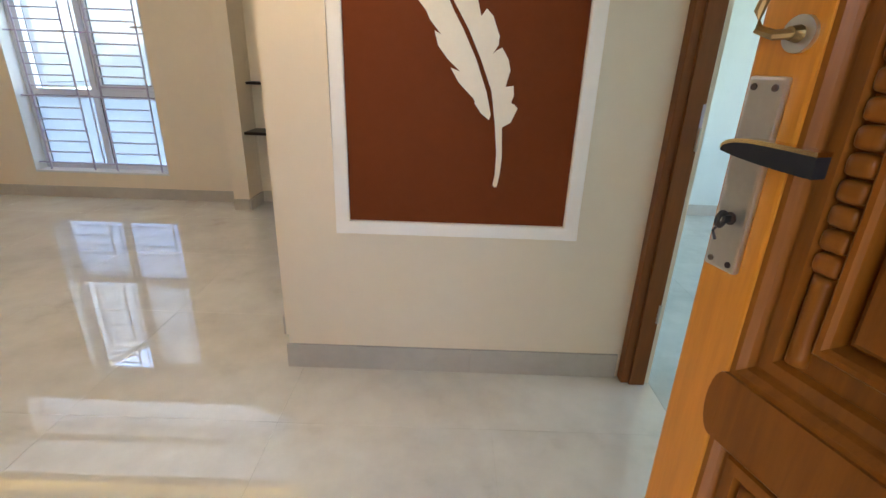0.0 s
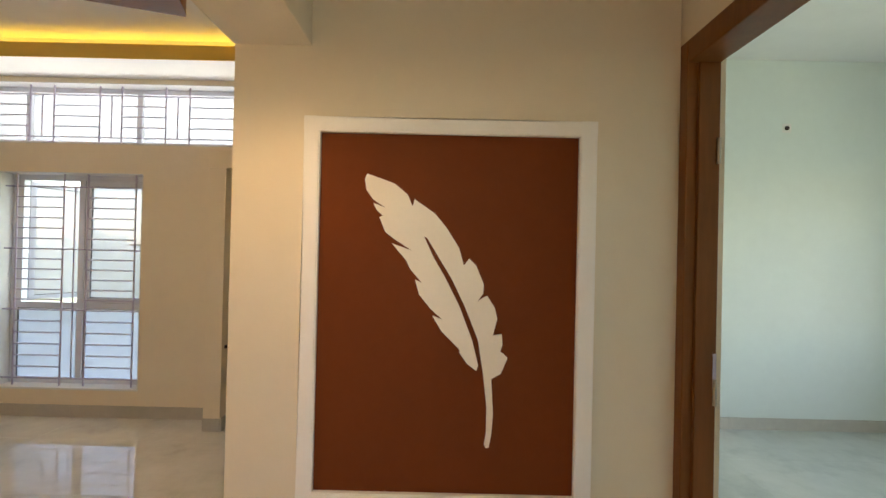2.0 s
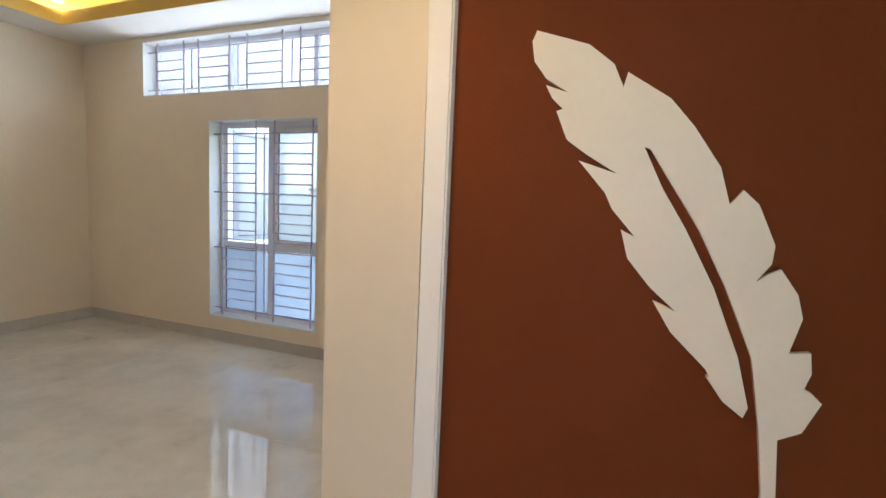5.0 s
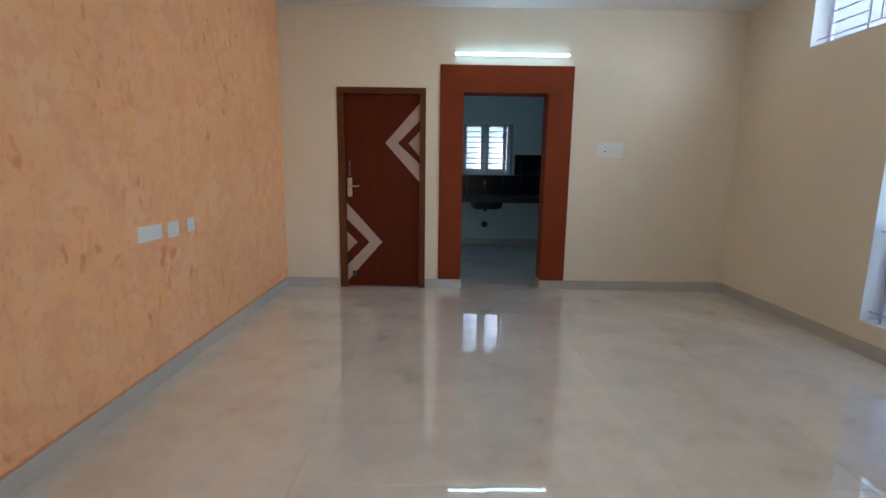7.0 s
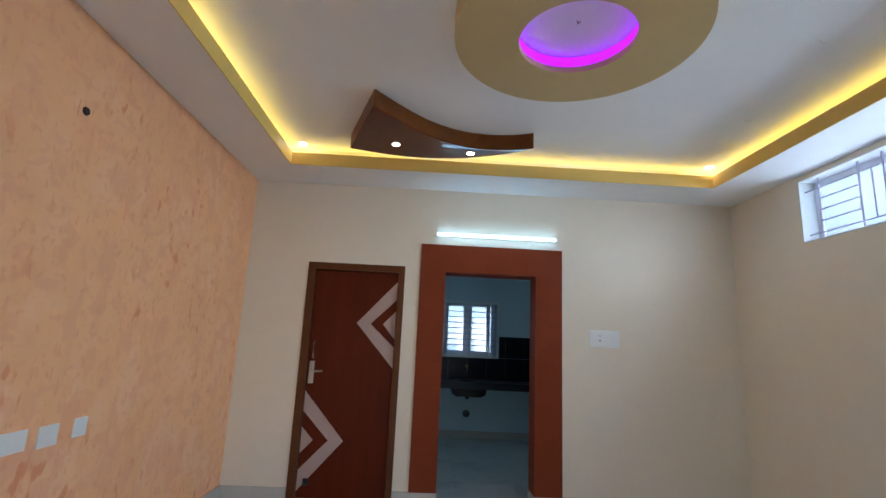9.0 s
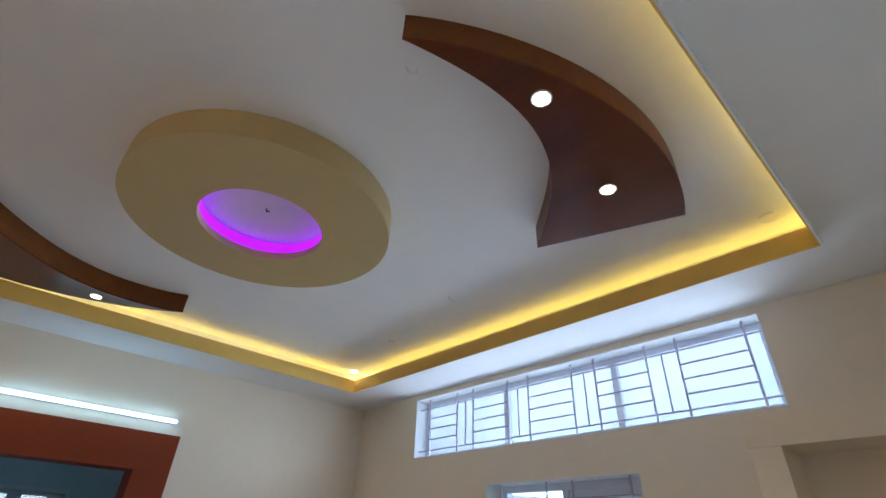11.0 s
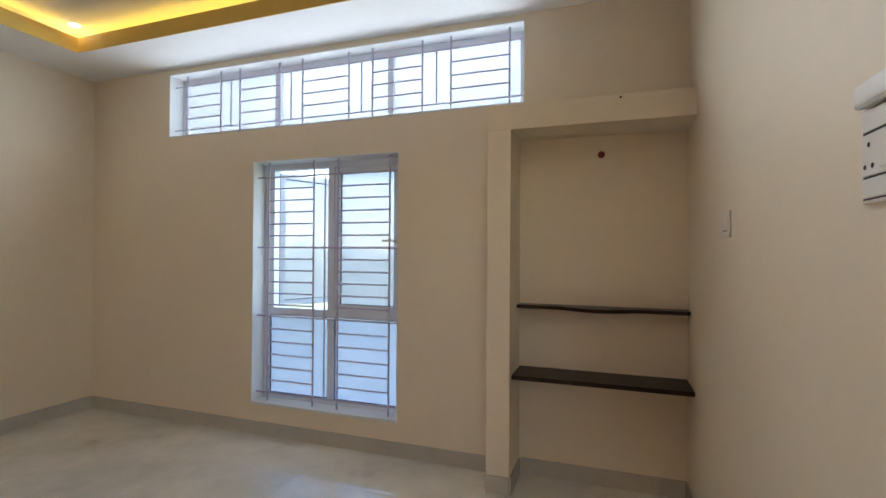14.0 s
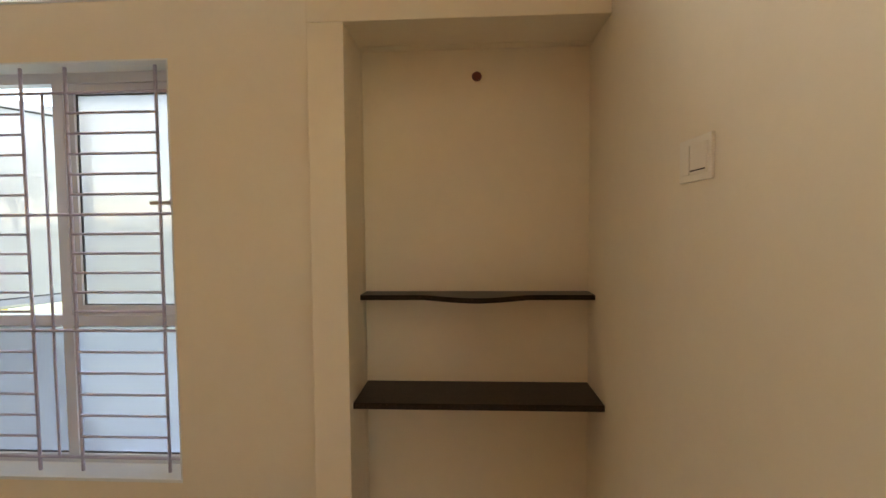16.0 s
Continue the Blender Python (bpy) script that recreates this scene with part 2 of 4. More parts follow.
def orange_wall():
    """Two-tone trowelled texture paint: dull orange with darker comma-shaped strokes."""
    m = mat("orange_texture", (0.92, 0.50, 0.24), 0.6, spec=0.25, noise_scale=1.3, vary=0.04)
    n, l = m.node_tree.nodes, m.node_tree.links
    b = n["Principled BSDF"]
    base = b.inputs["Base Color"].links[0].from_socket
    geo = n.new("ShaderNodeNewGeometry")
    warp = n.new("ShaderNodeTexNoise")
    warp.inputs["Scale"].default_value = 7
    l.new(geo.outputs["Position"], warp.inputs["Vector"])
    va = n.new("ShaderNodeVectorMath")
    va.operation = "MULTIPLY_ADD"
    va.inputs[1].default_value = (0.07, 0.07, 0.07)
    l.new(warp.outputs["Color"], va.inputs[0])
    l.new(geo.outputs["Position"], va.inputs[2])
    def noise_at(scale, stretch, detail):
        mp = n.new("ShaderNodeMapping")
        mp.inputs["Scale"].default_value = stretch
        l.new(va.outputs[0], mp.inputs["Vector"])
        t = n.new("ShaderNodeTexNoise")
        t.inputs["Scale"].default_value, t.inputs["Detail"].default_value = scale, detail
        l.new(mp.outputs["Vector"], t.inputs["Vector"])
        return t.outputs["Fac"]

    def ramp(value, lo, hi, top=1.0):
        r = n.new("ShaderNodeMapRange")
        r.inputs["From Min"].default_value, r.inputs["From Max"].default_value, r.inputs["To Max"].default_value = lo, hi, top
        l.new(value, r.inputs["Value"])
        return r.outputs["Result"]

    def blend(under, fac, color):
        mx = n.new("ShaderNodeMix")
        mx.data_type = "RGBA"
        mx.inputs["B"].default_value = (*color, 1)
        l.new(fac, mx.inputs["Factor"])
        l.new(under, mx.inputs["A"])
        return mx.outputs["Result"]

    def maths(op, a, b=None, value=0.5):
        m_ = n.new("ShaderNodeMath")
        m_.operation = op
        l.new(a, m_.inputs[0])
        if b is None:
            m_.inputs[1].default_value = value
        else:
            l.new(b, m_.inputs[1])
        return m_.outputs[0]

    strokes = noise_at(1, (9, 9, 5), 2.5)
    upright = ramp(strokes, 0.53, 0.62, 0.55)
    level = ramp(noise_at(1, (6, 6, 12), 2.0), 0.55, 0.61, 0.55)
    fine = ramp(noise_at(1, (24, 24, 14), 3.0), 0.57, 0.66, 0.5)
    dab = maths("MULTIPLY", ramp(noise_at(1, (13, 13, 7), 2.0), 0.60, 0.67, 0.75), ramp(noise_at(1, (2.2, 2.2, 2.2), 1.0), 0.50, 0.60))
    pale = ramp(noise_at(4, (1, 1, 0.8), 3.0), 0.48, 0.66, 0.6)
    out = blend(base, pale, (0.93, 0.56, 0.32))
    out = blend(out, upright, (0.86, 0.42, 0.23))
    out = blend(out, level, (0.86, 0.43, 0.24))
    out = blend(out, fine, (0.82, 0.37, 0.21))
    out = blend(out, dab, (0.77, 0.28, 0.14))
    l.new(out, b.inputs["Base Color"])
    bp = n.new("ShaderNodeBump")
    bp.inputs["Strength"].default_value, bp.inputs["Distance"].default_value = 0.5, 0.012
    l.new(strokes, bp.inputs["Height"])
    l.new(bp.outputs["Normal"], b.inputs["Normal"])
    return m


ORANGE = orange_wall()
ORANGEDGE = mat("orange_paint_edge", (0.82, 0.30, 0.13), 0.6, spec=0.25, noise_scale=6, vary=0.12)


def glass(name, frosted, tint=(1, 1, 1)):
    m = bpy.data.materials.new(name)
    m.use_nodes = True
    n, l = m.node_tree.nodes, m.node_tree.links
    n.remove(n["Principled BSDF"])
    out = n["Material Output"]
    clear = n.new("ShaderNodeBsdfTransparent")
    clear.inputs["Color"].default_value = (*tint, 1)
    first = clear
    if frosted:
        tr = n.new("ShaderNodeBsdfTranslucent")
        tr.inputs["Color"].default_value = (*tint, 1)
        mx = n.new("ShaderNodeMixShader")
        mx.inputs[0].default_value = frosted
        l.new(clear.outputs[0], mx.inputs[1])
        l.new(tr.outputs[0], mx.inputs[2])
        first = mx
    gl = n.new("ShaderNodeBsdfGlossy")
    gl.inputs["Roughness"].default_value = 0.25 if frosted else 0.02
    fr = n.new("ShaderNodeFresnel")
    fr.inputs["IOR"].default_value = 1.45
    mx2 = n.new("ShaderNodeMixShader")
    l.new(fr.outputs[0], mx2.inputs[0])
    l.new(first.outputs[0], mx2.inputs[1])
    l.new(gl.outputs[0], mx2.inputs[2])
    l.new(mx2.outputs[0], out.inputs["Surface"])
    return m


CLEAR = glass("hazy_glass", 0.58, (0.62, 0.62, 0.645))
FROSTPALE = glass("frosted_lower_glass", 0.6, (0.60, 0.62, 0.70))
FROST = glass("frosted_glass", 0.6, (0.385, 0.395, 0.415))


# ---- building blocks ----
def obj(name, bm, material, parent=None, label="", smooth=False):
    me = bpy.data.meshes.new(name)
    bmesh.ops.recalc_face_normals(bm, faces=bm.faces)
    if smooth:
        for f in bm.faces:
            f.smooth = True
    bm.to_mesh(me)
    bm.free()
    for m in (material if isinstance(material, (list, tuple)) else [material]):
        me.materials.append(m)
    ob = new(name, me)
    if parent:
        ob.parent = parent
    if label:
        ob["label"] = label
    return ob


def part(name, bm, material, parent, label="", smooth=False):
    return obj(name, bm, material, parent, label, smooth)


def thing(name, label, category, group="", at=None):
    ob = new(name)
    ob.empty_display_size = 0.1
    if at is not None:
        ob.matrix_basis = at
    return tagged(ob, label, category, group)


def structure(ob, label="", category=""):
    return tagged(ob, label, category, "", "structure")


def box(x0, x1, y0, y1, z0, z1, bevel=0.0, bm=None, segments=2):
    bm = bm or bmesh.new()
    r = bmesh.ops.create_cube(bm, size=1)
    vs = r["verts"]
    for v in vs:
        v.co = Vector(((x0 + x1) / 2 + v.co.x * (x1 - x0), (y0 + y1) / 2 + v.co.y * (y1 - y0), (z0 + z1) / 2 + v.co.z * (z1 - z0)))
    if bevel:
        es = list({e for v in vs for e in v.link_edges})
        bmesh.ops.bevel(bm, geom=es, offset=bevel, segments=segments, affect="EDGES", profile=0.6)
    return bm


def cyl(p0, p1, r, n=12, r2=None, bm=None):
    bm = bm or bmesh.new()
    p0, p1 = Vector(p0), Vector(p1)
    d = p1 - p0
    m = Matrix.Translation((p0 + p1) / 2) @ d.to_track_quat("Z", "Y").to_matrix().to_4x4()
    bmesh.ops.create_cone(bm, cap_ends=True, segments=n, radius1=r, radius2=r if r2 is None else r2, depth=d.length, matrix=m)
    return bm


def prism(points, lo, hi, axis="z", bm=None):
    """A closed outline swept from lo to hi along an axis. Points are (x, y) for z, (x, z) for y, (y, z) for x."""
    bm = bm or bmesh.new()

    def at(p, v):
        return {"z": (p[0], p[1], v), "y": (p[0], v, p[1]), "x": (v, p[0], p[1])}[axis]
    a = [bm.verts.new(at(p, lo)) for p in points]
    b = [bm.verts.new(at(p, hi)) for p in points]
    bm.faces.new(a)
    bm.faces.new(b[::-1])
    for i in range(len(points)):
        j = (i + 1) % len(points)
        bm.faces.new((a[i], b[i], b[j], a[j]))
    return bm


def ring(cx, cy, r0, r1, z0, z1, n=96, bm=None):
    bm = bm or bmesh.new()
    rows = []
    for r, z in ((r0, z0), (r1, z0), (r1, z1), (r0, z1)):
        rows.append([bm.verts.new((cx + r * math.cos(2 * math.pi * i / n), cy + r * math.sin(2 * math.pi * i / n), z)) for i in range(n)])
    for k in range(4):
        for i in range(n):
            j = (i + 1) % n
            bm.faces.new((rows[k][i], rows[k][j], rows[(k + 1) % 4][j], rows[(k + 1) % 4][i]))
    return bm


def slab(axis, t0, t1, u0, u1, v0, v1, holes=(), bm=None):
    """A wall (axis x or y: its thickness; u runs along it, v up) or a floor (axis z: u is x, v is y) with holes cut through."""
    bm = bm or bmesh.new()
    us = sorted({u0, u1, *[min(max(h[k], u0), u1) for h in holes for k in (0, 1)]})
    vs = sorted({v0, v1, *[min(max(h[k], v0), v1) for h in holes for k in (2, 3)]})

    def solid(i, j):
        if not (0 <= i < len(us) - 1 and 0 <= j < len(vs) - 1):
            return False
        u, v = (us[i] + us[i + 1]) / 2, (vs[j] + vs[j + 1]) / 2
        return not any(h[0] < u < h[1] and h[2] < v < h[3] for h in holes)
    cache = {}

    def V(t, u, v):
        if (t, u, v) not in cache:
            cache[(t, u, v)] = bm.verts.new({"x": (t, u, v), "y": (u, t, v), "z": (u, v, t)}[axis])
        return cache[(t, u, v)]
    for i in range(len(us) - 1):
        for j in range(len(vs) - 1):
            if not solid(i, j):
                continue
            a, b, c, d = us[i], us[i + 1], vs[j], vs[j + 1]
            for t in (t0, t1):
                bm.faces.new((V(t, a, c), V(t, b, c), V(t, b, d), V(t, a, d)))
            for di, dj, p, q in ((-1, 0, (a, c), (a, d)), (1, 0, (b, c), (b, d)), (0, -1, (a, c), (b, c)), (0, 1, (a, d), (b, d))):
                if not solid(i + di, j + dj):
                    bm.faces.new((V(t0, *p), V(t1, *p), V(t1, *q), V(t0, *q)))
    return bm


def sweep(pts, r, n=8, bm=None):
    """A round bar along a polyline."""
    bm = bm or bmesh.new()
    pts = [Vector(p) for p in pts]
    rows = []
    for i, p in enumerate(pts):
        d = (pts[min(i + 1, len(pts) - 1)] - pts[max(i - 1, 0)]).normalized()
        q = d.to_track_quat("Z", "Y")
        rows.append([bm.verts.new(p + q @ Vector((r * math.cos(2 * math.pi * k / n), r * math.sin(2 * math.pi * k / n), 0))) for k in range(n)])
    for a, b in zip(rows, rows[1:]):
        for k in range(n):
            bm.faces.new((a[k], a[(k + 1) % n], b[(k + 1) % n], b[k]))
    bm.faces.new(rows[0][::-1])
    bm.faces.new(rows[-1])
    return bm


def rect_moulding(x0, x1, z0, z1, profile):
    """A mitred frame on the plane y: the profile gives inset and height, from the outside in."""
    bm = bmesh.new()
    rows = []
    for w, h in profile:
        rows.append([bm.verts.new(p) for p in ((x0 + w, h, z0 + w), (x1 - w, h, z0 + w), (x1 - w, h, z1 - w), (x0 + w, h, z1 - w))])
    back = [[bm.verts.new((v.co.x, -0.0245, v.co.z)) for v in rows[k]] for k in (-1, 0)]
    loop = rows + back
    for a, b in zip(loop, loop[1:] + loop[:1]):
        for k in range(4):
            j = (k + 1) % 4
            bm.faces.new((a[k], a[j], b[j], b[k]))
    return bm


def bez(p, n):
    """Points on a Bezier curve of any degree."""
    out = []
    for i in range(n + 1):
        t, q = i / n, [Vector(a) for a in p]
        while len(q) > 1:
            q = [a.lerp(b, t) for a, b in zip(q, q[1:])]
        out.append(tuple(q[0]))
    return out


# ---- walls ----
NX0, NX1, NYF, NYB, NZ = -0.952, XE, 4.29, 4.60, 2.10
structure(obj("wall_north", slab("y", YN, 4.77, -4.98, 0.2, 0, ZTOP, [W1, W2, (NX0, NX1, -1, NZ)]), CREAM), "cream painted wall with two grilled windows", "wall")
structure(obj("wall_niche_back", box(NX0 - 0.02, 0.2, NYB, 4.766, 0, NZ + 0.02), CREAM), "cream plastered back of a shelf niche", "wall")
structure(obj("wall_pilaster", box(-1.09, NX0, NYF, YN, 0, NZ, 0.004), CREAM), "narrow cream pilaster beside the niche", "pilaster")
structure(obj("wall_lintel", box(-1.09, NX1, NYF, YN, NZ, 2.245, 0.004), CREAM), "cream lintel with a ledge over the niche", "lintel")
structure(obj("wall_east", box(XE, 0.2, 2.28, YN, 0, ZTOP), CREAM), "plain cream painted wall", "wall")
structure(obj("wall_hall", slab("y", HY, 2.28, HX0, HX1, 0, ZTOP), CREAM), "cream painted hall wall carrying a feather panel", "wall")
structure(obj("wall_west", slab("x", -4.98, XW, YS - 0.23, 4.766, 0, ZTOP, [(1.684, 2.56, -1, 2.07), (0.378, 1.296, -1, 2.106)]), CREAM), "cream painted wall with a door and a kitchen opening", "wall")
structure(obj("wall_south", box(-4.98, -0.1, YS - 0.23, YS, 0, ZTOP), ORANGE), "orange trowel-textured feature wall", "wall")
structure(obj("wall_entrance", slab("y", YS - 0.23, YS, -0.1, 1.9, 0, ZTOP, [(0.30, 1.27, -1, 2.15)]), CREAM), "cream wall with the open main doorway", "wall")
structure(obj("wall_hall_east", slab("x", 1.565, EX0, YS, 2.065, 0, ZTOP, [(0.95, 2.07, -1, 2.155)]), CREAM), "cream hall wall with a framed doorway", "wall")
structure(obj("hall_beam", box(0.108, 0.362, YS, HY, 2.128, 2.95, 0.004), CREAM), "cream painted beam crossing the hall", "beam")
structure(obj("hall_ceiling", box(0.115, 1.70, YS, HY, 2.95, ZTOP), WHITE), "white hall ceiling", "ceiling")
# mint room
structure(obj("wall_mint_north", box(0.2, EX1 + 0.2, 4.62, 4.80, 0, 3.3), MINT), "pale mint painted wall", "wall")
structure(obj("wall_mint_west", box(1.565, EX0, 2.065, 4.62, 0, 3.3), MINT), "pale mint painted wall", "wall")
# The opening here is added, out of view, to let light into the room.
structure(obj("wall_mint_east", slab("x", EX1, EX1 + 0.2, YS - 0.2, 4.62, 0, 3.3, [(1.2, 3.4, 0.9, 2.3)]), MINT), "pale mint painted wall with an unseen opening added for light", "wall")
structure(obj("wall_mint_south", box(1.9, EX1, YS - 0.2, YS, 0, 3.3), MINT), "pale mint painted wall", "wall")
structure(obj("ceiling_mint", box(EX0, EX1, YS, 4.62, EZ, 3.3), WHITE), "white ceiling of the mint room", "ceiling")
# kitchen
structure(obj("wall_kitchen_west", slab("x", KX - 0.2, KX, KY0 - 0.2, KY1 + 0.2, 0, 3.1, [(1.83, 2.66, 1.235, 2.045)]), KITCHEN), "pale kitchen wall with a window", "wall")
structure(obj("wall_kitchen_south", box(KX, -4.98, KY0 - 0.2, KY0, 0, 3.1), KITCHEN), "pale kitchen wall", "wall")
structure(obj("wall_kitchen_north", box(KX, -4.98, KY1, KY1 + 0.2, 0, 3.1), KITCHEN), "pale kitchen wall", "wall")
structure(obj("ceiling_kitchen", box(KX, -4.98, KY0, KY1, 2.46, 2.6), KITCHEN), "white kitchen ceiling", "ceiling")
structure(obj("wall_bath_south", box(-4.99, -4.97, 0.3, 1.4, 0, 2.2), KITCHEN), "plain wall behind the closed door", "wall")


# ---- ceiling: border, cove and raised tray in one mesh ----
def build_ceiling():
    bm = bmesh.new()
    cove = 0.11
    slab("z", ZS, 2.91, XW, 0.115, YS, YN, [(TX0 + 0.0003, TX1 - 0.0003, TY0 + 0.0003, TY1 - 0.0003)], bm)
    slab("z", 2.91, ZT, XW, 0.115, YS, YN, [(TX0 - cove, TX1 + cove, TY0 - cove, TY1 + cove)], bm)
    box(XW, 0.115, YS, YN, ZT, ZTOP, bm=bm)
    structure(obj("ceiling", bm, WHITE), "white false ceiling with a raised tray and lit cove", "ceiling")
    lip = 0.007
    lo = 2.834
    structure(obj("trim", slab("z", lo, 2.942, TX0, TX1, TY0, TY1, [(TX0 + lip, TX1 - lip, TY0 + lip, TY1 - lip)]), LIPGLOW), "golden lip of the ceiling cove, LED glow put into its yellow", "trim")
    structure(obj("trim_outer", slab("z", lo, ZS - 0.0005, TX0 - lip, TX1 + lip, TY0 - lip, TY1 + lip, [(TX0 - 0.0003, TX1 + 0.0003, TY0 - 0.0003, TY1 + 0.0003)]), WHITE), "white outer face of the cove lip", "trim")
    cl = thing("cove_light", "warm yellow LED strip glowing inside the ceiling cove", "cove light")
    for a in ((TX0 - 0.085, TX1 + 0.085, TY1 + 0.06, TY1 + 0.085), (TX0 - 0.085, TX1 + 0.085, TY0 - 0.085, TY0 - 0.06), (TX0 - 0.085, TX0 - 0.06, TY0 - 0.05, TY1 + 0.05), (TX1 + 0.06, TX1 + 0.085, TY0 - 0.05, TY1 + 0.05)):
        part("led_strip", box(*a, 2.9105, 2.917), LED_Y, cl)


build_ceiling()


def spotlight(x, y, z, r=0.038, lit=True):
    s = thing("spotlight", "small round recessed ceiling spotlight, " + ("lit warm white" if lit else "switched off"), "spotlight", "ceiling spotlights", pose(x, y, z))
    part("bezel", ring(0, 0, r, r + 0.004, -0.004, 0.0, 32), SWITCH, s)
    part("reflector", ring(0, 0, r * 0.86, r, -0.003, -0.0005, 32), SWITCH, s)
    part("lens", cyl((0, 0, -0.005), (0, 0, -0.0005), r * 0.86, 32), SPOT if lit else SWITCH, s, "glowing lens" if lit else "")


spotlight(0.232, 1.56, 2.128, 0.032)
for sx, sy in ((-4.075, 3.925), (-4.08, 0.39)):
    spotlight(sx, sy, ZT)
for sx, sy in ((-0.615, 3.90), (-0.625, 0.41)):
    spotlight(sx, sy, ZT, lit=False)


def medallion():
    m = thing("ceiling_medallion", "round golden-beige ceiling drop with a glowing purple centre", "ceiling medallion")
    cx, cy, ro, ri = -2.29, 2.186, 0.605, 0.284
    part("outer_ring", ring(cx, cy, ri, ro, 2.893, 2.928), GOLD, m)
    part("rim", ring(cx, cy, ro - 0.03, ro, 2.927, ZT - 0.001), GOLD, m)
    part("inner_face", cyl((cx, cy, 3.004), (cx, cy, ZT - 0.001), ro - 0.04, 64), WHITE, m, "white recessed ceiling disc")
    part("led_ring", ring(cx, cy, ri + 0.012, ri + 0.02, 2.9285, 2.994), LED_P, m, "purple LED strip bent round the opening")
    part("wire_hook", sweep([(cx, cy, 3.004), (cx + 0.01, cy, 2.98), (cx + 0.02, cy + 0.01, 2.985)], 0.003), DARK, m)


medallion()


def wing(outer, inner, spots):
    """A drop panel of polished wood between two curves, with a square end."""
    w = thing("ceiling_panel", "curved horn-shaped polished mahogany ceiling panel with two spotlights", "ceiling panel", "curved ceiling panels")
    pts = bez(outer, 28) + bez(inner, 28)
    part("soffit", prism(pts, 2.893, 2.905), WOODCEIL, w)
    part("edge", prism(pts, 2.9052, ZT - 0.001), WOODEDGELIT, w)
    for x, y in spots:
        spotlight(x, y, 2.893, 0.031)


wing([(-1.054, 2.036), (-0.899, 2.222), (-0.682, 2.615), (-0.651, 3.029), (-0.832, 3.434)], [(-1.452, 3.215), (-1.147, 2.936), (-0.884, 2.708), (-0.961, 2.346), (-1.052, 2.039)], ((-0.894, 2.496), (-0.98, 3.054)))
wing([(-3.61, 2.269), (-3.869, 1.958), (-4.065, 1.483), (-3.889, 1.09), (-3.817, 0.842)], [(-3.093, 1.1), (-3.445, 1.379), (-3.786, 1.617), (-3.724, 2.041), (-3.612, 2.266)], ((-3.683, 1.214), (-3.776, 1.803)))


# ---- windows ----
def bar(name, p0, p1, r, parent):
    return part(name, cyl(p0, p1, r, 8), GRILL, parent)


YG, YF0, YF1 = YN + 0.055, YN + 0.13, YN + 0.19   # grille plane, frame depth


def gasket(x0, x1, z0, z1, y, parent):
    """A dark rubber bead round a pane."""
    g = 0.006
    part("gasket", slab("y", y, y + 0.007, x0, x1, z0, z1, [(x0 + g, x1 - g, z0 + g, z1 - g)]), GASKET, parent, "dark rubber gasket")


def window_tall():
    x0, x1, z0, z1 = W1
    w = tagged(new("window_1"), "tall white window with an open casement and frosted lower panes", "window", "", "structure")
    f = 0.05
    zt, xm = 0.90, (x0 + x1) / 2
    part("window_frame", slab("y", YF0, YF1, x0, x1, z0, z1, [(x0 + 0.095, xm - f / 2, zt + f, z1 - f), (xm + f / 2, x1 - f, zt + f, z1 - f), (x0 + f, xm - f / 2, z0 + f, zt), (xm + f / 2, x1 - f, z0 + f, zt)]), UPVC, w)
    part("window_sill", box(x0 - 0.003, x1 + 0.003, YN - 0.006, 4.78, z0 - 0.004, z0 + 0.012, 0.003), REVEAL, w)
    for a, b in ((x0 + f, xm - f / 2), (xm + f / 2, x1 - f)):
        p = part("pane", box(a - 0.01, b + 0.01, YF0 + 0.025, YF0 + 0.031, z0 + f - 0.01, zt + 0.01), FROSTPALE, w, "frosted glass pane")
        p.visible_shadow = False
        gasket(a + 0.0003, b - 0.0003, z0 + f + 0.0003, zt - 0.0003, YF0 + 0.017, w)
    # right sash, closed
    a, b, c, d = xm + f / 2, x1 - f, zt + f, z1 - f
    s = part("sash", slab("y", YF0 + 0.01, YF1 - 0.005, a + 0.002, b - 0.002, c + 0.002, d - 0.002, [(a + 0.045, b - 0.045, c + 0.045, d - 0.045)]), UPVC, w, "closed casement sash")
    p = part("pane", box(a + 0.04, b - 0.04, YF0 + 0.03, YF0 + 0.036, c + 0.04, d - 0.04), CLEAR, s)
    p.visible_shadow = False
    gasket(a + 0.0453, b - 0.0453, c + 0.0453, d - 0.0453, YF0 + 0.0225, s)
    part("handle", box(b - 0.12, b + 0.002, YF0 - 0.03, YF0 - 0.018, 1.462, 1.479, 0.004), STEEL, s)
    part("handle_neck", box(b - 0.032, b - 0.018, YF0 - 0.02, YF0 + 0.012, 1.45, 1.49, 0.004), UPVC, s)
    # left sash, swung outwards on its left side
    a, b = x0 + f, xm - f / 2
    s = part("sash", slab("y", 0, 0.045, 0, b - a - 0.004, c + 0.002, d - 0.002, [(0.045, b - a - 0.049, c + 0.045, d - 0.045)]), SASHBACKLIT, w, "white casement sash standing open outwards, backlit shade put into its grey colour")
    s.matrix_basis = pose(a + 0.045, YF1 + 0.01, 0, 0, 0, 66)
    p = part("pane", box(0.04, b - a - 0.044, 0.02, 0.026, c + 0.04, d - 0.04), CLEAR, s)
    p.visible_shadow = False
    gasket(0.0453, b - a - 0.0493, c + 0.0453, d - 0.0453, 0.0125, s)
    part("friction_stay", box(0.03, 0.20, -0.004, 0.0, c + 0.006, c + 0.016, 0.001), STEEL, s, "steel friction stay")


window_tall()


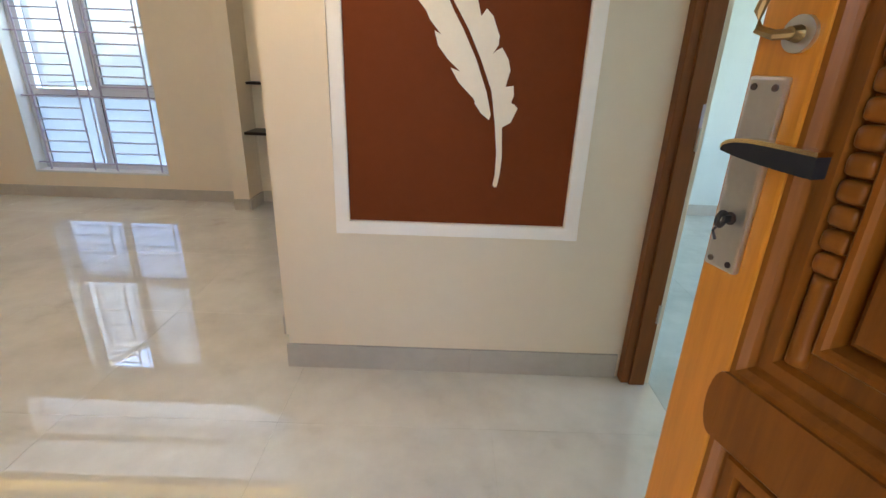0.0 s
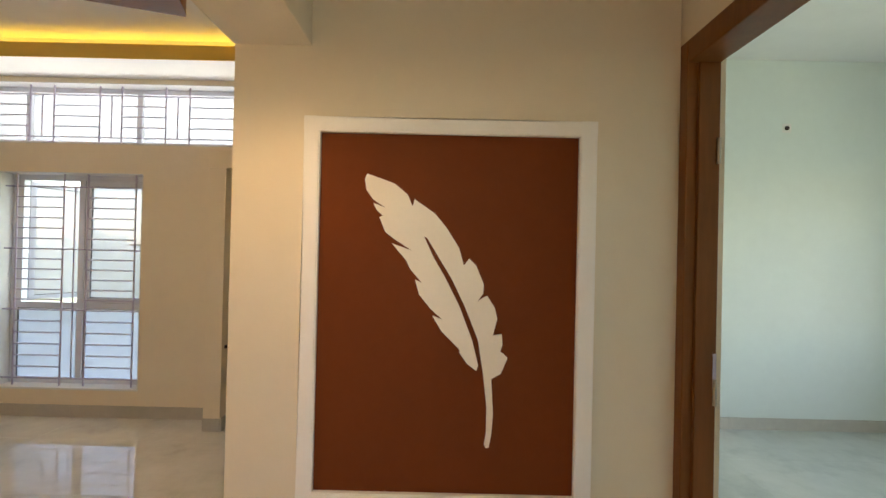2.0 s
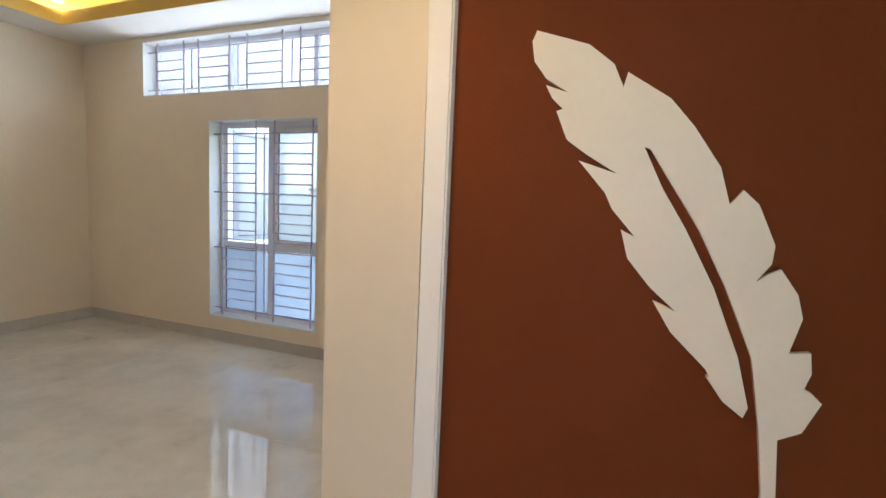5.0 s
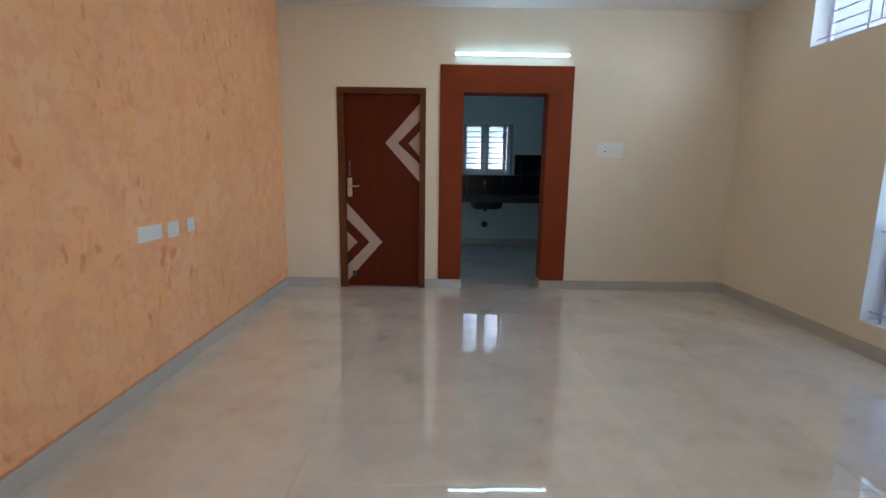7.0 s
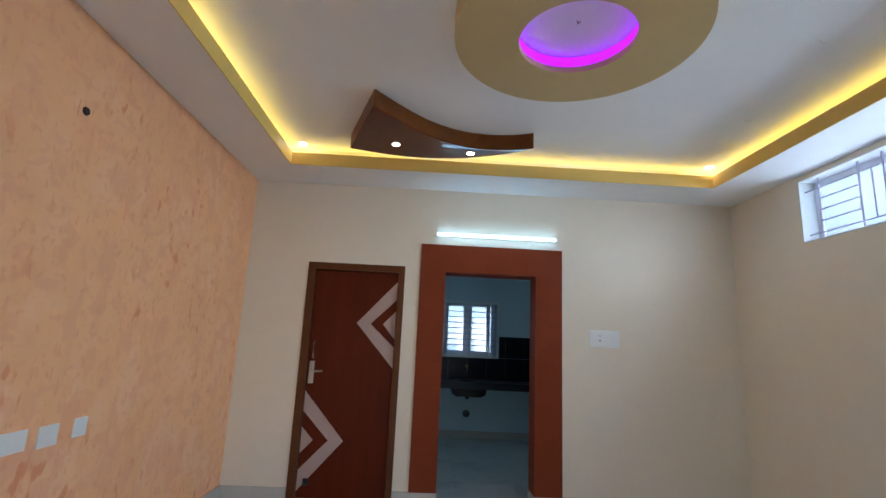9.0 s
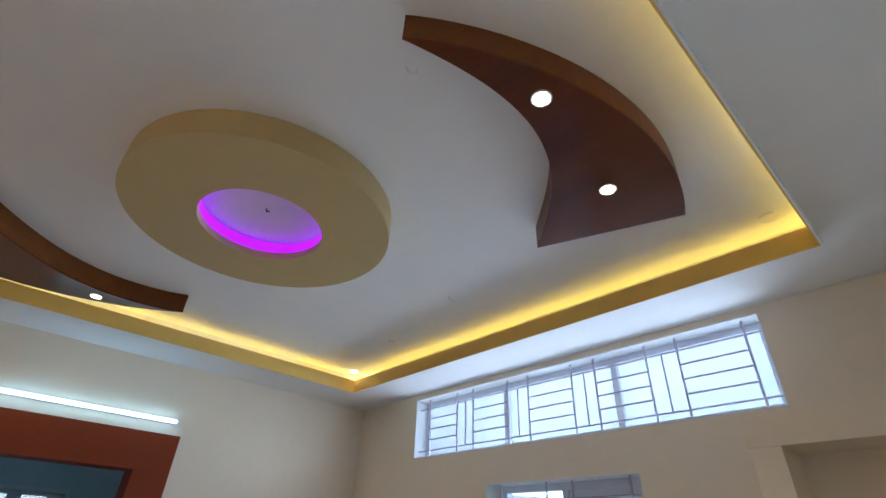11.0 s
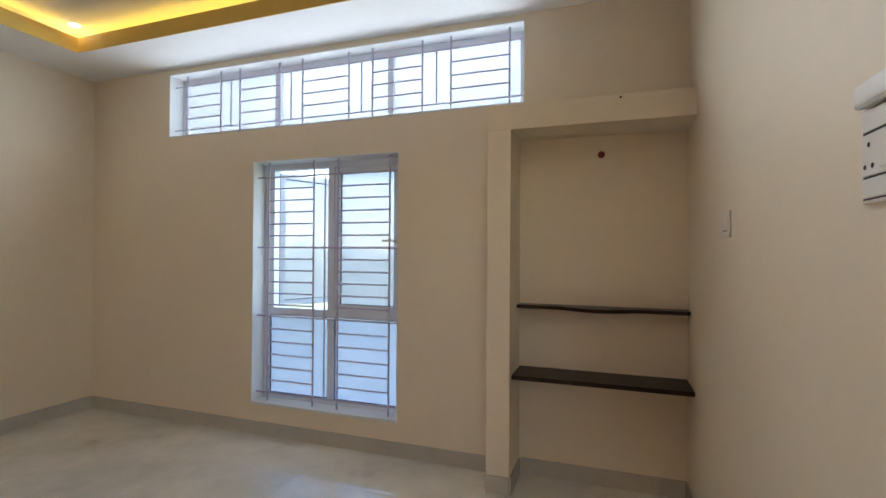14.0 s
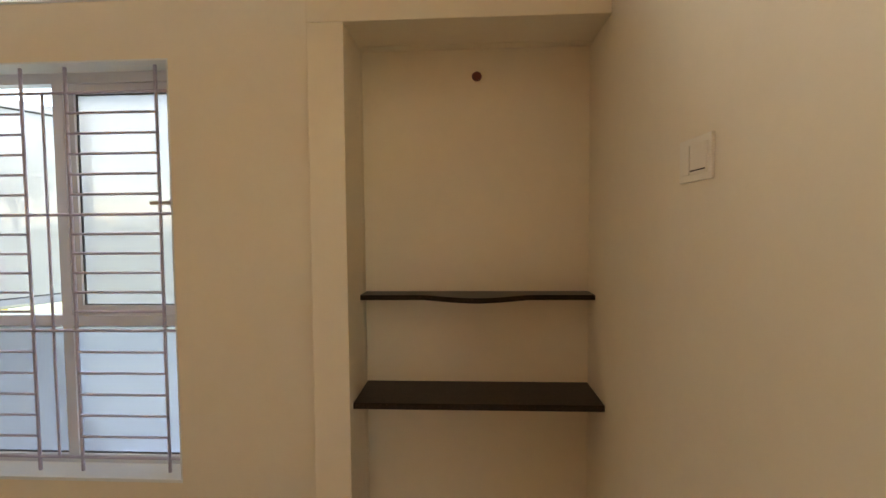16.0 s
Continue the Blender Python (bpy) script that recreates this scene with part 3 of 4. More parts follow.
def grille_tall():
    x0, x1, z0, z1 = W1
    g = thing("window_grille", "painted steel security grille of the tall window", "window grille")
    u = lambda k: x0 + (x1 - x0) * k
    xs = [u(0.085), u(0.418), u(0.588), u(0.927)]
    for x in xs:
        bar("vertical_bar", (x, YG, z0 - 0.01), (x, YG, z1 + 0.01), 0.0075, g)
    zs = [z0 + 0.075, 0.895, 1.42, z1 - 0.115]
    bar("vertical_bar", (u(0.497), YG, zs[0]), (u(0.497), YG, zs[3]), 0.006, g)
    for z in zs:
        bar("horizontal_bar", (x0 - 0.01, YG, z), (x1 + 0.01, YG, z), 0.007, g)
    for lo, hi in zip(zs, zs[1:]):
        for k in range(1, 6):
            z = lo + (hi - lo) * k / 6
            for a, b in ((xs[0], xs[1]), (xs[2], xs[3])):
                bar("rung", (a, YG - 0.003, z), (b, YG - 0.003, z), 0.006, g)


grille_tall()


def window_wide():
    x0, x1, z0, z1 = W2
    w = tagged(new("window_2"), "long white clerestory window of three frosted lights", "window", "", "structure")
    f, n = 0.045, 3
    step = (x1 - x0) / n
    holes = [(x0 + step * i + f * (1 if i == 0 else 0.5), x0 + step * (i + 1) - f * (1 if i == n - 1 else 0.5), z0 + f, z1 - f) for i in range(n)]
    part("window_frame", slab("y", YF0, YF1, x0, x1, z0, z1, holes), UPVC, w)
    part("window_sill", box(x0 - 0.003, x1 + 0.003, YN - 0.004, 4.78, z0 - 0.004, z0 + 0.008, 0.003), REVEAL, w)
    for h in holes:
        p = part("pane", box(h[0] - 0.01, h[1] + 0.01, YF0 + 0.025, YF0 + 0.031, h[2] - 0.01, h[3] + 0.01), FROST, w, "frosted glass pane")
        p.visible_shadow = False
    g = thing("window_grille", "painted steel security grille of the clerestory window", "window grille")
    u = lambda k: x0 + (x1 - x0) * k
    lo, hi = z0 + 0.065, z1 - 0.085
    for a, m_, b in ((0.045, None, 0.165), (0.165, 0.20, 0.23), (0.23, None, 0.36), (0.36, 0.395, 0.43), (0.43, None, 0.565), (0.565, 0.60, 0.63), (0.63, None, 0.76), (0.76, 0.795, 0.83), (0.83, None, 0.965)):
        bar("vertical_bar", (u(a), YG, z0 - 0.01), (u(a), YG, z1 + 0.01), 0.0075, g)
        if m_:
            bar("vertical_bar", (u(m_), YG, lo), (u(m_), YG, hi), 0.006, g)
        else:
            for k in (1, 2, 3):
                z = lo + (hi - lo) * k / 4
                bar("rung", (u(a), YG - 0.003, z), (u(b), YG - 0.003, z), 0.006, g)
    bar("vertical_bar", (u(0.965), YG, z0 - 0.01), (u(0.965), YG, z1 + 0.01), 0.0075, g)
    for z in (lo, hi):
        bar("horizontal_bar", (x0 - 0.01, YG, z), (x1 + 0.01, YG, z), 0.006, g)


window_wide()
# pale lining of the two reveals
for nm, (x0, x1, z0, z1) in (("window_lining_1", W1), ("window_lining_2", W2)):
    structure(obj(nm, slab("y", YN - 0.002, 4.772, x0 - 0.004, x1 + 0.004, z0 - 0.006, z1 + 0.004, [(x0 + 0.003, x1 - 0.003, z0 + 0.0, z1 - 0.003)]), REVEAL), "white painted window reveal", "window reveal")


# ---- feather panel on the hall wall ----
def feather_panel():
    p = thing("wall_panel", "brown wall panel in a white moulded frame with a cream feather relief", "wall panel")
    x0, x1, z0, z1 = 0.350, 1.288, 0.642, 1.893
    a0, a1, c0, c1 = 0.4015, 1.233, 0.693, 1.844
    part("backing", box(a0 - 0.01, a1 + 0.01, HY - 0.006, HY - 0.0005, c0 - 0.01, c1 + 0.01), PANEL, p, "brown painted backing")
    fr = slab("y", HY - 0.028, HY, x0, x1, z0, z1, [(a0, a1, c0, c1)])
    bmesh.ops.bevel(fr, geom=[e for e in fr.edges if e.calc_length() > 0.5 and all(v.co.y < HY - 0.02 for v in e.verts)], offset=0.004, segments=2, affect="EDGES")
    part("frame", fr, FRAMEW, p, "white moulded frame")
    # vanes of the feather: left edge, quill slit, stem and right edge, from the tip round
    left = [(0, 0), (-4, 10), (-1, 29), (11, 46), (32, 60), (11, 52), (17, 64), (28, 75), (22, 77), (33, 104), (50, 117), (79, 136), (45, 124), (70, 154), (77, 169), (98, 194), (86, 188), (93, 214), (113, 239), (135, 259), (117, 252), (133, 279), (163, 309), (166, 315), (164, 316), (178, 336), (194, 348)]
    slit = [(197, 338), (186, 294), (163, 234), (138, 184), (117, 148), (100, 111), (105, 113), (126, 148), (148, 184), (172, 234), (196, 294), (206, 354)]
    stem = [(213, 414), (213, 460), (210, 480), (213, 485), (218, 484), (222, 460), (224, 424), (220, 362)]
    right = [(236, 352), (247, 324), (240, 317), (234, 314), (238, 300), (236, 282), (221, 285), (228, 254), (223, 234), (210, 214), (201, 219), (193, 226), (203, 210), (204, 194), (190, 160), (178, 148), (169, 161), (160, 129), (138, 94), (118, 69), (82, 44), (79, 57), (70, 36), (48, 17), (23, 8)]
    pts = [(0.5545 + u / 534.6, 1.713 - v / 558) for u, v in left + slit + stem + right]
    me = bmesh.new()
    tris = geometry.tessellate_polygon([[Vector((x, z, 0)) for x, z in pts]])
    front = [me.verts.new((x, HY - 0.018, z)) for x, z in pts]
    back = [me.verts.new((x, HY - 0.0055, z)) for x, z in pts]
    for i in range(len(pts)):
        j = (i + 1) % len(pts)
        me.faces.new((front[i], front[j], back[j], back[i]))
    for t in tris:
        me.faces.new([front[k] for k in t])
    part("feather", me, FEATHER, p, "cream feather in low relief")


feather_panel()


# ---- doors ----
def inner_door():
    d = tagged(new("door_1"), "closed maroon flush door with pale chevron inlays", "door", "", "structure")
    X = XW
    fr = part("door_frame", slab("x", X - 0.10, X + 0.012, 0.378, 1.296, 0, 2.106, [(0.449, 1.236, -1, 2.04)]), DOORBROWN, d, "brown wooden door frame")
    part("leaf", box(X - 0.06, X - 0.022, 0.452, 1.233, 0.012, 2.037, 0.003), LEAF, d)
    f = X - 0.0215
    part("inlay", prism([(1.232, 1.955), (0.871, 1.549), (1.232, 1.147), (1.232, 1.337), (1.002, 1.549), (1.232, 1.781)], f - 0.002, f + 0.0015, "x"), INLAY, d, "pale chevron inlay")
    part("inlay", prism([(1.232, 1.673), (1.116, 1.549), (1.232, 1.413)], f - 0.002, f + 0.0015, "x"), INLAY, d, "pale triangle inlay")
    part("inlay", prism([(0.453, 0.921), (0.832, 0.497), (0.453, 0.066), (0.453, 0.242), (0.695, 0.496), (0.453, 0.746)], f - 0.002, f + 0.0015, "x"), INLAY, d, "pale chevron inlay")
    part("inlay", prism([(0.453, 0.609), (0.563, 0.495), (0.453, 0.379)], f - 0.002, f + 0.0015, "x"), INLAY, d, "pale triangle inlay")
    h = part("lock_plate", box(f, f + 0.008, 0.468, 0.516, 0.985, 1.185, 0.003), STEEL, d)
    part("lever", sweep([(f + 0.005, 0.49, 1.097), (f + 0.05, 0.49, 1.097), (f + 0.055, 0.50, 1.097), (f + 0.055, 0.60, 1.10)], 0.009), STEEL, h)
    b = part("tower_bolt", sweep([(f + 0.002, 0.498, 1.36), (f + 0.03, 0.498, 1.345), (f + 0.03, 0.498, 1.225), (f + 0.002, 0.498, 1.21)], 0.007), STEEL, d, "chrome pull handle")
    s = part("door_stop", cyl((f, 0.529, 0.144), (f + 0.05, 0.529, 0.13), 0.012, 12), BLACKMETAL, d)
    part("door_stop_plate", box(f, f + 0.005, 0.505, 0.555, 0.115, 0.175, 0.002), BLACKMETAL, d)


inner_door()


def hall_door_frame():
    d = tagged(new("door_2"), "dark brown wooden frame of an open doorway", "door frame", "", "structure")
    for n_, y0, y1 in (("jamb", 1.985, 2.063), ("jamb", 0.952, 1.03)):
        part(n_, box(1.56, 1.66, y0, y1, 0, 2.152, 0.004), FRAMEBROWN, d)
    inner = 1.985
    part("rebate", box(1.592, 1.658, inner - 0.014, inner - 0.0005, 0, 2.08, 0.003), FRAMEBROWN, d)
    part("head", box(1.56, 1.66, 1.0305, 1.9845, 2.08, 2.152, 0.004), FRAMEBROWN, d)
    part("strike_plate", box(1.647, 1.6575, inner - 0.0165, inner - 0.0142, 1.055, 1.17), GRILL, d, "steel strike plate")
    for z in (0.35, 1.05, 1.80):
        part("hinge", cyl((1.652, 1.966, z - 0.04), (1.652, 1.966, z + 0.04), 0.006, 12), STEEL, d, "steel butt hinge knuckle")
    part("plaster_edge", box(1.662, 1.684, 1.99, 2.064, 0, 2.16), CREAM, d)


hall_door_frame()


def main_door():
    hinge, L, turn = (1.235, -0.10), 0.784, 106.9
    d = tagged(new("door_3"), "carved varnished teak main door standing open", "door", "", "structure")
    d.matrix_basis = pose(hinge[0], hinge[1], 0, 0, 0, turn)
    # local x runs from hinge to latch, the seen face is +y
    T, S = 0.04, 0.053
    part("stile", box(L - S, L, -T, 0, 0.01, 2.09, 0.003), TEAK, d, "plain orange-brown stile")
    part("stile", box(0, S, -T, 0, 0.01, 2.09, 0.003), TEAK, d, "plain orange-brown stile")
    a, b = S + 0.0002, L - S - 0.0002
    for z0, z1 in ((0.01, 0.16), (1.97, 2.09)):
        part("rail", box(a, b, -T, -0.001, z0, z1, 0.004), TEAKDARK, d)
    # the lock rail runs with rounded ends a little way over both stiles
    end = bez([(b + 0.001, 0.967), (b + 0.012, 0.969), (b + 0.017, 1.000), (b + 0.012, 1.032), (b + 0.001, 1.034)], 10)
    start = [(a + b - x, z) for x, z in reversed(end)]
    lock = prism(end + start, -T, -0.001, "y")
    for v in lock.verts:
        if v.co.y > -0.01:
            v.co.y = 0.0015
    part("rail", lock, TEAKDARK, d, "dark lock rail with rounded ends")
    bead = None
    pitch = 0.0178
    for z0, z1, field in ((0.16, 0.967, TEAK), (1.034, 1.97, TEAKDARK)):
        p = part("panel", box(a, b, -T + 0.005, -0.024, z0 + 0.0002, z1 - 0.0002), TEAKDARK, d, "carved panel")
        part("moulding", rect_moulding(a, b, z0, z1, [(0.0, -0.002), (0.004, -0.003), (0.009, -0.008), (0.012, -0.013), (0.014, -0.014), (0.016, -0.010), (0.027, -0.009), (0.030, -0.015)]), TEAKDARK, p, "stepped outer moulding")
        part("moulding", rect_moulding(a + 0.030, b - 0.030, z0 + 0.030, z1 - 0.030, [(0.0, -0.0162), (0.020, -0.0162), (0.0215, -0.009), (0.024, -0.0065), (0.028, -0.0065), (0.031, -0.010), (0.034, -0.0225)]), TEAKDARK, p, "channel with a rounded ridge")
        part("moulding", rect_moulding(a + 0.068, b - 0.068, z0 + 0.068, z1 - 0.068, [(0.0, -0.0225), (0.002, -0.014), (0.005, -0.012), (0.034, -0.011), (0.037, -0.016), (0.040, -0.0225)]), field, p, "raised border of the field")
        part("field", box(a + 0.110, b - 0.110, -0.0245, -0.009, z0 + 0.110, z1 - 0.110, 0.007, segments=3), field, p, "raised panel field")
        # a rope of carved beads up both sides, ending in smooth rods
        lo, hi = z0 + 0.108, z1 - 0.108
        count = int((hi - lo) / pitch)
        for x in (a + 0.040, b - 0.040):
            for r0, r1 in ((z0 + 0.034, lo - 0.001), (lo + count * pitch + 0.001, z1 - 0.034)):
                rod = sweep([(x, -0.0165, r0), (x, -0.0165, r0 + 0.01), (x, -0.0165, r1 - 0.006), (x, -0.0165, r1)], 0.0085, 12)
                part("rod", rod, TEAKDARK, p, smooth=True)
            for i in range(count):
                z = lo + pitch * (i + 0.5)
                if bead is None:
                    o = part("bead", box(-0.0102, 0.0102, -0.0085, 0.0085, -0.0082, 0.0082, 0.0065, segments=3), TEAKDARK, p, smooth=True)
                    bead = o.data
                else:
                    o = new("bead", bead)
                    o.parent = p
                o.matrix_basis = pose(x, -0.0165, z)
    x = 0.761
    h = part("lock_plate", box(x - 0.0155, x + 0.0155, 0.0, 0.007, 1.120, 1.275, 0.0025), STEEL, d, "brushed steel lock plate")
    for dx in (-0.009, 0.009):
        for z in (1.127, 1.267):
            part("screw", cyl((x + dx, 0.006, z), (x + dx, 0.0082, z), 0.0026, 12), DARK, h)
    part("keyhole", cyl((x, 0.006, 1.165), (x, 0.0078, 1.165), 0.0055, 16), DARK, h)
    # lever: pointed brass-capped nose, swelling to a blunt grip
    nose, grip, zl = x + 0.001, x - 0.073, 1.2225
    top = bez([(nose, zl + 0.0005), (nose - 0.006, zl + 0.009), (nose - 0.03, zl + 0.008), (grip, zl + 0.0065)], 14)
    low = bez([(grip, zl - 0.0075), (nose - 0.04, zl - 0.0065), (nose - 0.014, zl - 0.0045), (nose, zl - 0.001)], 14)
    lever = part("lever", prism(top + low, 0.022, 0.034, "y"), BLACKMETAL, d, "black lever handle")
    part("lever_trim", prism(top + [(q, z + 0.003) for q, z in reversed(top)], 0.0215, 0.0345, "y"), BRASS, lever, "brass edge of the lever")
    part("lever_neck", cyl((x - 0.009, 0.006, zl), (x - 0.009, 0.023, zl), 0.0065, 16), BRASS, lever)
    key = part("key", box(x - 0.0015, x + 0.0015, 0.0075, 0.014, 1.162, 1.168), BLACKMETAL, d, "key left in the lock")
    part("key_bow", ring(0, 0, 0.003, 0.0075, -0.0011, 0.0011, 20), BLACKMETAL, key).matrix_basis = pose(x, 0.0165, 1.165, 0, 90, 12)
    part("key_ring", sweep([(x, 0.018, 1.161), (x + 0.002, 0.020, 1.155), (x - 0.001, 0.019, 1.148)], 0.0012), BLACKMETAL, key)
    e = part("escutcheon", cyl((x - 0.012, 0.0, 1.303), (x - 0.012, 0.004, 1.303), 0.0125, 28), STEEL, d, "round steel escutcheon")
    part("latch_knob", cyl((x - 0.012, 0.004, 1.303), (x - 0.012, 0.012, 1.303), 0.006, 16, 0.0045), BRONZE, e)
    part("latch_hook", sweep([(x - 0.014, 0.009, 1.303), (x - 0.004, 0.016, 1.302), (x + 0.008, 0.018, 1.306), (x + 0.011, 0.018, 1.318), (x + 0.006, 0.017, 1.336)], 0.0036), BRONZE, e, "dull bronze latch hook")


main_door()


# ---- kitchen opening, kitchen ----
sur = slab("x", XW, XW + 0.014, 1.441, 2.812, 0.10, 2.337, [(1.684, 2.56, -1, 2.07)])
structure(obj("door_surround", sur, TERRA), "terracotta painted band round the kitchen opening", "door surround")
structure(obj("door_lining", slab("x", -4.984, XW + 0.0135, 1.680, 2.564, 0.10, 2.074, [(1.686, 2.558, -1, 2.068)]), TERRA), "terracotta painted reveal of the kitchen opening", "door lining")


def kitchen():
    c = tagged(obj("countertop", box(KX + 0.002, KX + 0.60, KY0 + 0.002, KY1 - 0.002, 0.765, 0.86, 0.006), BLACKSTONE), "black granite kitchen worktop fixed along the wall", "countertop")
    s = thing("kitchen_sink", "dark undermounted kitchen sink bowl below the worktop", "sink")
    part("bowl", prism([(1.94, 0.764), (1.96, 0.69), (2.02, 0.655), (2.38, 0.655), (2.44, 0.69), (2.46, 0.764)], KX + 0.14, KX + 0.55, "x"), BLACKTILE, s)
    part("waste_pipe", cyl((KX + 0.3, 2.2, 0.60), (KX + 0.3, 2.2, 0.656), 0.03, 16), BLACKMETAL, s)
    t = tagged(new("tap_outlet"), "capped black water outlet in the kitchen wall", "pipe outlet")
    part("flange", cyl((KX, 2.22, 0.35), (KX + 0.012, 2.22, 0.35), 0.055, 20), BLACKMETAL, t)
    part("cap", cyl((KX + 0.01, 2.22, 0.35), (KX + 0.07, 2.22, 0.35), 0.035, 16), BLACKMETAL, t)
    b = tagged(new("backsplash"), "glossy black wall tiles behind the kitchen worktop", "backsplash", "", "structure")
    rows = [(0.862, 1.205), (1.207, 1.54)]
    for zi, (z0, z1) in enumerate(rows):
        y = KY0 + 0.01
        while y < KY1 - 0.05:
            y1 = min(y + 0.30, KY1 - 0.01)
            spans = [(y, y1)]
            if zi == 1:
                spans = [(y, min(y1, 1.785)), (max(y, 2.705), y1)]
            for p0, p1 in spans:
                if p1 - p0 > 0.03:
                    part("tile", box(KX + 0.001, KX + 0.010, p0 + 0.001, p1 - 0.001, z0, z1), BLACKTILE, b)
            y = y1
    w = tagged(new("window_3"), "small white sliding kitchen window with bars", "window", "", "structure")
    y0, y1, z0, z1 = 1.83, 2.66, 1.235, 2.045
    lights = [(1.887, 2.132), (2.262, 2.50), (2.557, 2.583)]
    part("window_frame", slab("x", KX - 0.13, KX - 0.06, y0, y1, z0, z1, [(a, c_, 1.30, 2.005) for a, c_ in lights]), UPVC, w)
    part("window_sill", box(KX - 0.21, KX + 0.016, y0 - 0.04, y1 + 0.04, z0 - 0.012, z0 + 0.004, 0.003), REVEAL, w)
    part("lining", slab("x", KX - 0.2, KX + 0.012, y0 - 0.04, y1 + 0.04, z0 - 0.04, z1 + 0.04, [(y0, y1, z0, z1)]), REVEAL, w)
    part("sliding_sash", slab("x", KX - 0.058, KX - 0.035, 2.235, 2.557, 1.275, 2.03, [(2.262, 2.50, 1.30, 2.005)]), UPVC, w, "white sash slid part way across")
    for a, c_ in lights:
        p = part("pane", box(KX - 0.10, KX - 0.095, a - 0.01, c_ + 0.01, 1.29, 2.015), CLEAR, w)
        p.visible_shadow = False
    g = thing("window_grille", "horizontal steel bars of the kitchen window", "window grille")
    for k in range(1, 8):
        z = 1.30 + 0.705 * k / 8
        bar("rung", (KX - 0.02, y0, z), (KX - 0.02, y1, z), 0.007, g)
    for y in (y0 + 0.02, 2.225, y1 - 0.02):
        bar("vertical_bar", (KX - 0.02, y, z0), (KX - 0.02, y, z1), 0.008, g)
    taps = thing("kitchen_tap", "dark wall tap with a bent spout over the sink", "tap")
    part("body", cyl((KX + 0.010, 2.20, 1.06), (KX + 0.07, 2.20, 1.06), 0.018, 14), BRONZE, taps)
    part("spout", sweep([(KX + 0.06, 2.20, 1.06), (KX + 0.12, 2.20, 1.08), (KX + 0.18, 2.20, 1.06), (KX + 0.19, 2.20, 1.02)], 0.010), BRONZE, taps)
    part("handle", box(KX + 0.055, KX + 0.067, 2.165, 2.235, 1.078, 1.09, 0.003), BRONZE, taps)


kitchen()


# ---- lamps on the walls ----
def tube_light(m, length, k=1.0):
    t = thing("tube_light", "lit white LED batten tube light fixed on the wall", "tube light", "wall tube lights", m)
    part("batten", box(-length / 2, length / 2, 0, 0.022, -0.016 * k, 0.016 * k, 0.003), SWITCH, t)
    part("tube", cyl((-length / 2 + 0.012, 0.021 + 0.015 * k, 0), (length / 2 - 0.012, 0.021 + 0.015 * k, 0), 0.014 * k, 16), TUBE, t, "glowing tube")
    for s in (-1, 1):
        part("end_cap", box(s * length / 2 - 0.010, s * length / 2 + 0.006, 0.001, 0.021 + 0.028 * k, -0.013 * k, 0.013 * k, 0.004), SWITCH, t)


tube_light(pose(XW, 2.165, 2.437, 0, 0, -90), 1.17)
tube_light(pose(XE, 2.425, 2.405, 0, 0, 90), 0.28, 0.72)


# ---- switches, sockets, conduit ends ----
def switch_plate(m, w, h, modules, label, hole=False, tone=None):
    tone = tone or SWITCH
    s = thing("switch_plate", label, "switch plate", "", m)
    part("plate", box(-w / 2, w / 2, 0, 0.007, -h / 2, h / 2, 0.0025), tone, s)
    x = -w / 2 + 0.014
    unit = (w - 0.028) / max(1, sum(modules))
    for k in modules:
        part("rocker", box(x + 0.002, x + unit * k - 0.002, 0.0065, 0.0095, -h / 2 + 0.016, h / 2 - 0.016, 0.0015), tone, s)
        x += unit * k
    if tone is SWITCHOLD:
        part("slit", box(-w * 0.36, w * 0.10, 0.009, 0.0100, -h * 0.27, -h * 0.24), DARK, s, "dark slit under the rocker")
    if hole:
        part("socket_hole", cyl((w * 0.16, 0.0092, -h * 0.1), (w * 0.16, 0.0102, -h * 0.1), 0.007, 14), DARK, s)
        part("socket_hole", box(w * 0.13, w * 0.19, 0.0092, 0.0099, h * 0.12, h * 0.20), GRILL, s)


switch_plate(pose(XW, 3.221, 1.508, 0, 0, -90), 0.29, 0.16, (1, 1, 2), "white modular switch plate with a socket", True)
switch_plate(pose(-2.36, YS, 0.905), 0.225, 0.09, (), "wide blank white cover plate on the orange wall")
switch_plate(pose(-2.597, YS, 0.898), 0.121, 0.096, (), "square blank white cover plate on the orange wall")
switch_plate(pose(-2.805, YS, 0.904), 0.093, 0.091, (), "small blank white cover plate on the orange wall")
switch_plate(pose(XE, 3.64, 1.50, 0, 0, 90), 0.15, 0.098, (2, 1), "small off-white switch plate on the cream wall", False, SWITCHOLD)


